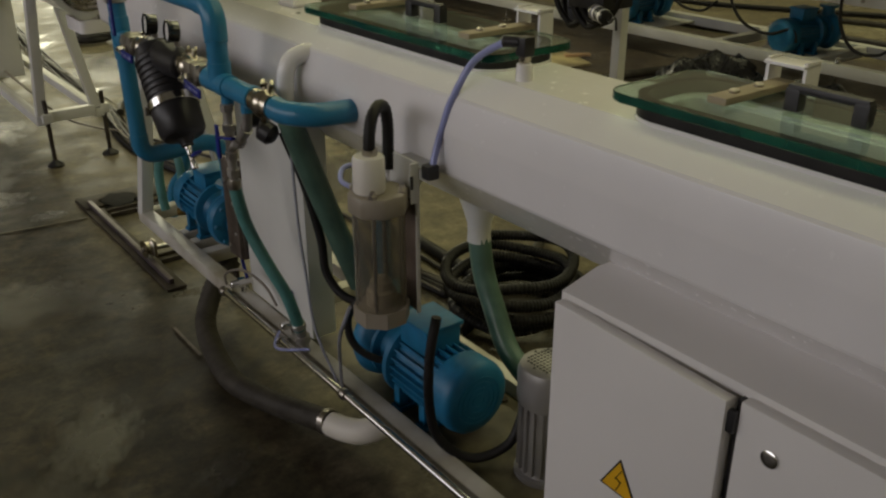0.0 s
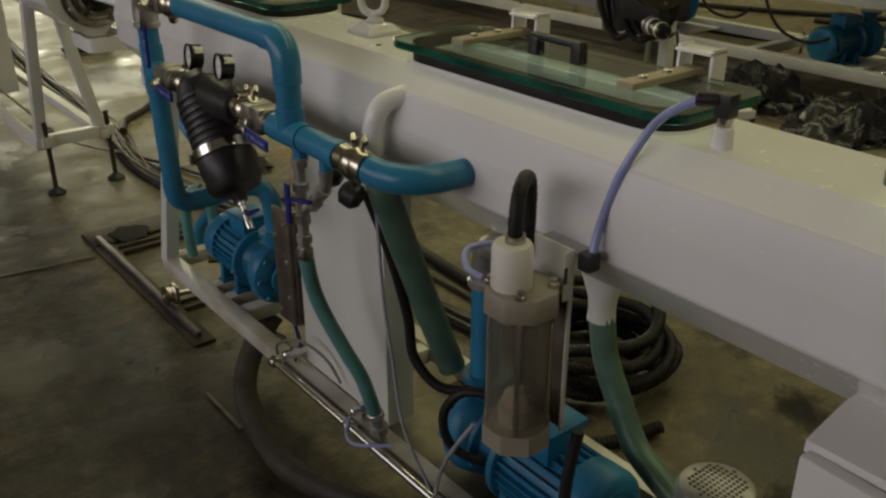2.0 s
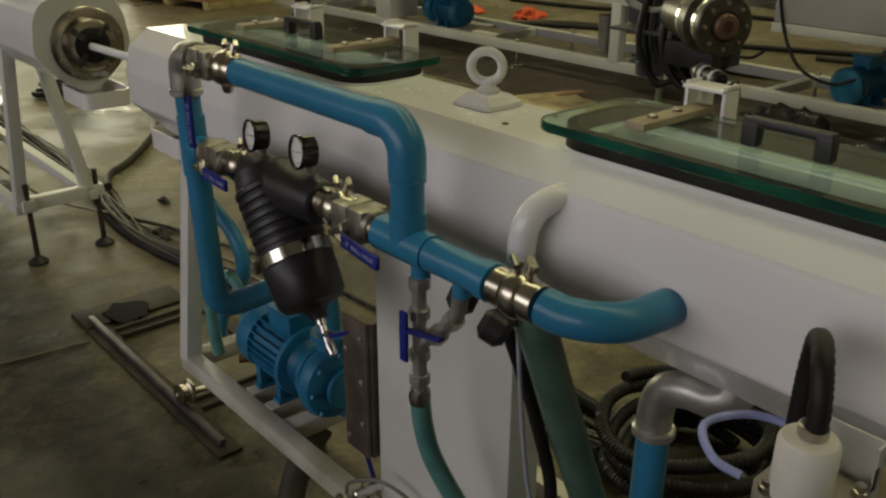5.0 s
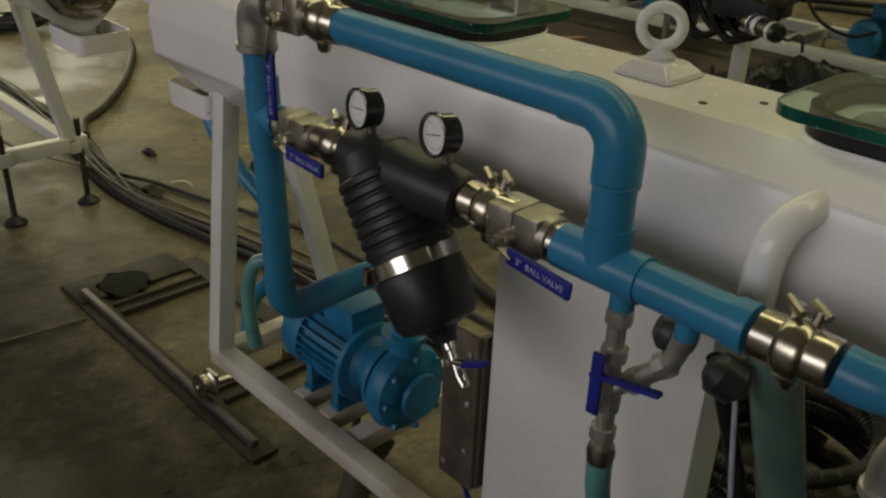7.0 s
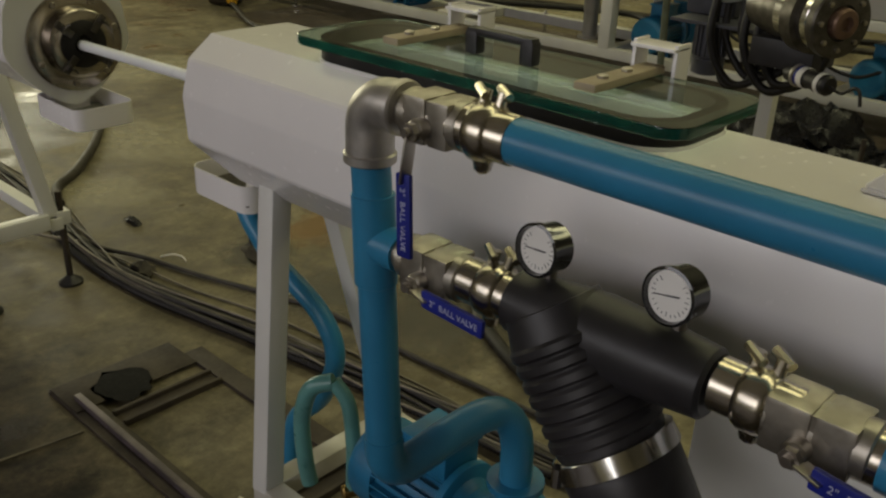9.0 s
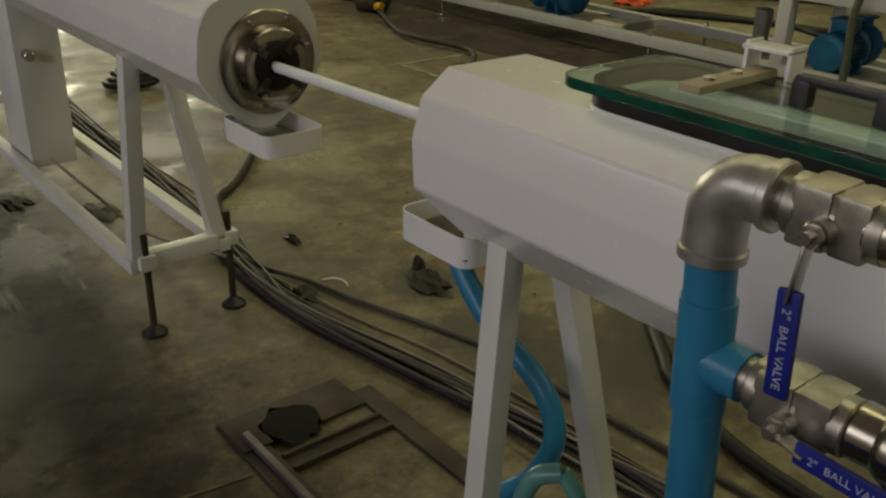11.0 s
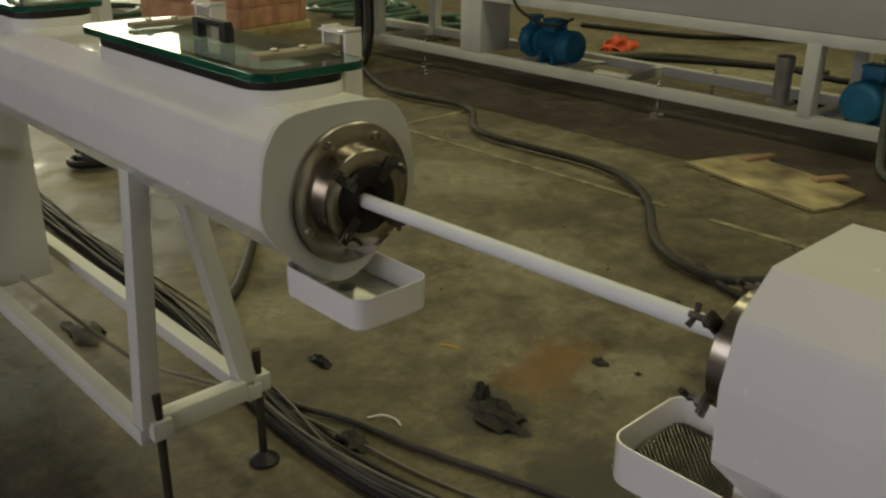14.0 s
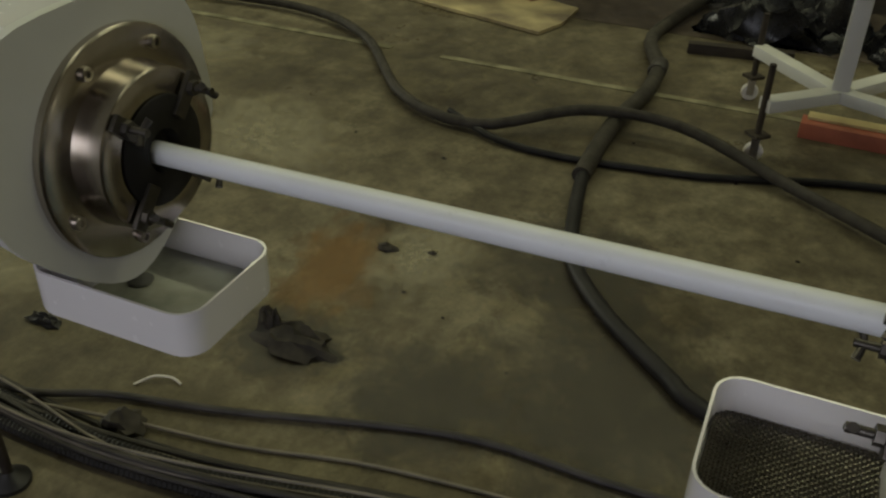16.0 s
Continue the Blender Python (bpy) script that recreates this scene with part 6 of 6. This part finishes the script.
box(bm, (3.02, PY - 0.16, 0.886), (PX + 0.06, PY + 0.30, 0.900), 0.003)
part("head_plate", bm, DARKGREY, st)
# upright gear motor at the back of the head
bm = B()
box(bm, (3.17, 3.80, 0.9005), (3.37, 4.02, 1.35), 0.02)
part("gearbox", bm, DARKGREY, st, "dark grey gearbox")
bm = B()
lathe(bm, (3.265, 3.93, 0.645), (0, 0, 1), [(0, 0.045), (0.008, 0.066), (0.07, 0.070), (0.076, 0.062), (0.245, 0.062), (0.25, 0.074), (0.262, 0.074)], 28)
um = part("upright_motor", bm, DARKGREY, st, "dark grey finned motor")
for k in range(18):
    bm = B()
    box(bm, (-0.0025, 0.060, 0.725), (0.0025, 0.072, 0.885), 0.0, Matrix.Translation((3.265, 3.93, 0)) @ Matrix.Rotation(2 * math.pi * k / 18, 4, "Z"))
    part("fin", bm, DARKGREY, um)
# extruder head facing the walkway
hd = Vector((-0.48, -0.86, 0.0)).normalized()
hp = Vector((2.80, 3.26, 1.01))
bm = B()
lathe(bm, hp, hd, [(-0.40, 0.085), (-0.30, 0.10), (-0.16, 0.10), (-0.155, 0.125), (-0.10, 0.125), (-0.095, 0.105), (-0.03, 0.105), (-0.028, 0.118), (0.0, 0.118), (0.006, 0.112), (0.008, 0.060), (-0.006, 0.055)], 36)
mh = part("side_motor", bm, CLAMP, st, "oily dark steel head body")
bm = B()
lathe(bm, hp - hd * 0.07, hd, [(0, 0.107), (0.002, 0.109), (0.026, 0.109), (0.028, 0.107)], 36)
lathe(bm, hp - hd * 0.22, hd, [(0, 0.102), (0.002, 0.104), (0.040, 0.104), (0.042, 0.102)], 36)
part("heater_band", bm, CHROME, mh, "bright steel heater band")
bm = B()
lathe(bm, hp - hd * 0.006, hd, [(0, 0.052), (0.03, 0.050), (0.036, 0.044), (0.038, 0.024), (0.02, 0.020)], 24)
part("hub", bm, BROWNHUB, mh, "dull brown metal hub")
for k in range(8):
    a = 2 * math.pi * k / 8
    dd, uu, vv = basis(hd)
    bm = B()
    lathe(bm, hp + (uu * math.cos(a) + vv * math.sin(a)) * 0.088 + hd * 0.006, hd, [(0, 0.009), (0.010, 0.009), (0.011, 0.007)], 8)
    part("bolt", bm, STEEL, mh)
bm = B()
box(bm, (2.90, 3.36, 0.80), (3.12, 3.60, 0.905), 0.012)
part("junction_block", bm, BLACKP, st)
# small side motor under the head
sp = Vector((2.90, 3.40, 0.795))
bm = B()
lathe(bm, sp, hd, [(-0.05, 0.030), (0.0, 0.036), (0.055, 0.036), (0.06, 0.032), (0.10, 0.032), (0.102, 0.036), (0.155, 0.036), (0.165, 0.028)], 24)
sm = part("servo_motor", bm, BLACKP, st, "small black servo motor")
bm = B()
lathe(bm, sp - hd * 0.004, hd, [(0, 0.037), (0.002, 0.042), (0.012, 0.042), (0.014, 0.037)], 24)
part("ring", bm, IRON, sm, "steel mounting ring")
bm = B()
lathe(bm, sp, hd, [(0.026, 0.0368), (0.030, 0.0372), (0.050, 0.0372), (0.054, 0.0368)], 24)
part("label_plate", bm, DIAL, sm, "white label")
bm = B()
lathe(bm, sp, hd, [(0.014, 0.0368), (0.016, 0.0373), (0.024, 0.0373), (0.0258, 0.0368)], 24)
part("label_band", bm, BLUEGRIP, sm, "blue label band")
bm = B()
lathe(bm, sp, hd, [(0.118, 0.0368), (0.12, 0.0373), (0.135, 0.0373), (0.137, 0.0368)], 24)
part("label_plate", bm, DIAL, sm, "white label")
# thick hoses looped under the head
loops = ((3.05, 3.83, 3.60, 0.672, 0.0145), (3.02, 3.81, 3.55, 0.690, 0.0145), (3.06, 3.79, 3.48, 0.715, 0.0145), (2.99, 3.66, 3.40, 0.700, 0.0165), (3.02, 3.63, 3.36, 0.715, 0.0165), (2.97, 3.60, 3.37, 0.735, 0.0145), (3.00, 3.70, 3.44, 0.745, 0.0125))
for k, (x, ya, yb, zb, r) in enumerate(loops):
    bm = B()
    ym = (ya + yb) / 2
    dx = 0.02 * (-1) ** k
    tube(bm, [(x + 0.16, ya - 0.05, 1.36), (x + 0.06, ya - 0.01, 1.14), (x + dx, ya, 0.92), (x + dx, ya - 0.03, zb + 0.09), (x, ym + 0.03, zb), (x - 0.01, ym - 0.05, zb + 0.012), (x - dx, yb + 0.01, zb + 0.09), (x + 0.01, yb, 0.90), (x + 0.09, yb + 0.04, 1.06), (x + 0.16, yb + 0.12, 1.22)], r, 10, 6, 0.0018 if k % 3 == 1 else 0.0, 0.012)
    part("head_hose", bm, RUBBER, st, "thick black hose loop")
for k in range(3):
    bm = B()
    o = 0.018 * k
    tube(bm, [(3.10, 3.60, 1.10 + o), (3.02, 3.72, 1.11 + o), (2.99, 3.86, 1.07 + o), (3.02, 3.90, 1.02 + o * 0.5), (3.06, 3.80, 0.99), (3.10, 3.70, 1.02)], 0.012, 8, 5)
    part("pale_hose", bm, PALEHOSE, st, "pale grey-green water tube")
bm = B()
tube(bm, [sp + hd * 0.16, sp + hd * 0.22 + Vector((0, 0, -0.01)), sp + hd * 0.27 + Vector((0, 0, 0.02)), sp + hd * 0.30 + Vector((0, 0, 0.015)), sp + hd * 0.315 + Vector((0, 0, -0.03))], 0.006, 8, 5)
part("tail_cable", bm, RUBBER, st)

# timber, bag and steel by the stand
tb = root("timber_block", (3.55, 3.6, 0), "red-faced timber block on the floor", "timber")
bm = B()
bar(bm, (3.52, 3.80, 0.03), (3.50, 3.15, 0.03), 0.09, 0.06, 0.003)
part("block", bm, REDWOOD, tb)
bm = B()
bar(bm, (3.55, 3.78, 0.066), (3.53, 3.20, 0.066), 0.06, 0.012, 0.002)
part("pale_lath", bm, PLY, tb)


def heap(name, x, y, sx, sy, h, label, seed):
    bm = B()
    bmesh.ops.create_icosphere(bm, subdivisions=4, radius=1)
    for v in bm.verts:
        k = 1 + 0.45 * noise.noise(v.co * 1.6 + Vector((seed, 0, 0))) + 0.18 * noise.noise(v.co * 5.5 + Vector((seed, 3, 0)))
        z = max(0.0, v.co.z) * (0.7 + 0.8 * noise.noise(v.co * 2.5 + Vector((0, seed, 0)))) + 0.10 * max(0, noise.noise(v.co * 8)) * (v.co.z > 0)
        v.co = Vector((x + v.co.x * sx * k, y + v.co.y * sy * k, 0.004 + max(0.0, z) * h))
    single(name, bm, BAG, (x, y, 0), label, "bag", sharp=50)


BAG = mat("black_polythene", (0.010, 0.010, 0.012), 0.28, var=0.3, scale=10, fine=40, bump=0.35)
heap("black_bag", 4.76, 3.98, 0.34, 0.36, 0.26, "heap of crumpled black polythene on the floor", 1.0)
heap("black_bag", 4.62, 3.25, 0.38, 0.34, 0.22, "heap of crumpled black polythene on the floor", 4.0)
bm = B()
bar(bm, (4.22, 4.36, 0.025), (4.30, 3.9, 0.025), 0.05, 0.05, 0.004)
single("steel_angle", bm, DARKSTEEL, (4.25, 4.1, 0), "dark steel bar on the floor", "steel bar")

# crate, hose heaps and rags far off
cr = root("shipping_crate", (5.3, 12.4, 0), "orange-brown wooden shipping crate on bearers", "crate")
M = pose(4.78, 11.5, 0, 0, 0, 12)
for i in range(5):
    bm = B()
    box(bm, (0.0, 0.01, 0.10 + i * 0.20), (0.95, 0.03, 0.295 + i * 0.20), 0.004, M)
    part("board", bm, CRATE, cr)
    bm = B()
    box(bm, (-0.02, 0.03, 0.10 + i * 0.20), (0.0, 1.6, 0.295 + i * 0.20), 0.004, M)
    part("board", bm, CRATE, cr)
bm = B()
box(bm, (0.0, 0.03, 0.08), (0.95, 1.6, 1.10), 0.0, M)
part("crate_core", bm, CRATE, cr)
for y in (-0.02, 0.75, 1.5):
    bm = B()
    box(bm, (-0.04, y, 0.0), (1.0, y + 0.10, 0.09), 0.004, M)
    part("bearer", bm, PLY, cr)
for x in (0.02, 0.45, 0.86):
    bm = B()
    box(bm, (x, -0.012, 0.10), (x + 0.08, 0.010, 1.09), 0.003, M)
    part("batten", bm, CRATE, cr)


def hose_heap(x, y, r, turns, mtl, seed, label, h=0.025):
    rnd = random.Random(seed)
    bm = B()
    pts = []
    for i in range(turns * 14):
        a = 2 * math.pi * i / 14
        rr = r * (0.75 + 0.25 * math.sin(i * 0.37 + seed)) + rnd.uniform(-0.02, 0.02)
        pts.append((x + rr * math.cos(a) * 1.25, y + rr * math.sin(a), h + 0.035 * (i / 14) * 0.7))
    tube(bm, pts, h, 8, 2)
    single("coiled_hose", bm, mtl, (x, y, 0), label, "hose", "hose heaps")


hose_heap(4.3, 13.9, 0.75, 4, GREENH, 1, "heap of green hose on the floor", 0.03)
hose_heap(6.7, 10.6, 0.55, 5, GREENH, 2, "heap of green hose on the floor", 0.03)
hose_heap(6.9, 12.2, 0.6, 4, GREENH, 3, "heap of green hose on the floor", 0.03)
hose_heap(1.83, 8.2, 0.16, 3, RUBBER, 4, "small coil of black hose on the floor", 0.022)
for i, (x0, y0, x1, y1) in enumerate(((6.5, 9.2, 7.6, 6.6), (6.9, 8.2, 8.4, 4.2), (6.4, 6.4, 6.9, 2.2), (7.5, 5.2, 7.9, 1.4), (8.2, 9.8, 9.5, 5.5))):
    hose("floor_pipe", [(x0, y0, 0.03), (x0 * 0.7 + x1 * 0.3 - 0.15 * (-1) ** i, y0 * 0.7 + y1 * 0.3, 0.03), ((x0 + x1) / 2 + 0.25 * (-1) ** i, (y0 + y1) / 2, 0.03), (x1, y1, 0.03)], 0.026, (GREYHOSE, RUBBER, CABLE)[i % 3], "dark hose lying behind the far line", "hose", group="far hoses")
scrap("orange_rag", 7.35, 8.65, 0.20, 0.14, 0.14, ORANGE, "bright orange rag on the floor", 7, "rag")
scrap("orange_rag", 7.15, 9.35, 0.14, 0.10, 0.10, ORANGE, "bright orange rag on the floor", 8, "rag")
fx = root("hose_connector", (4.72, 10.0, 0), "dark hose connector with brass end on the floor", "coupling")
bm = B()
lathe(bm, (4.66, 9.75, 0.06), (0.3, -0.9, 0), [(0, 0.055), (0.10, 0.06), (0.20, 0.045)], 16)
part("body", bm, DARKSTEEL, fx)
bm = B()
lathe(bm, (4.72, 9.57, 0.06), (0.3, -0.9, 0), [(0, 0.04), (0.08, 0.045)], 14)
part("brass_end", bm, YELLOW, fx)
for y in (9.9, 10.05):
    hose("hanging_hose", [(5.15, y, 1.1), (5.12, y - 0.05, 0.7), (5.0, y - 0.2, 0.25), (4.8, y - 0.35, 0.05), (4.7, y - 0.3, 0.04)], 0.045, RUBBER, "black ribbed hose drooping to the floor", "hose", 0.004, pitch=0.03)
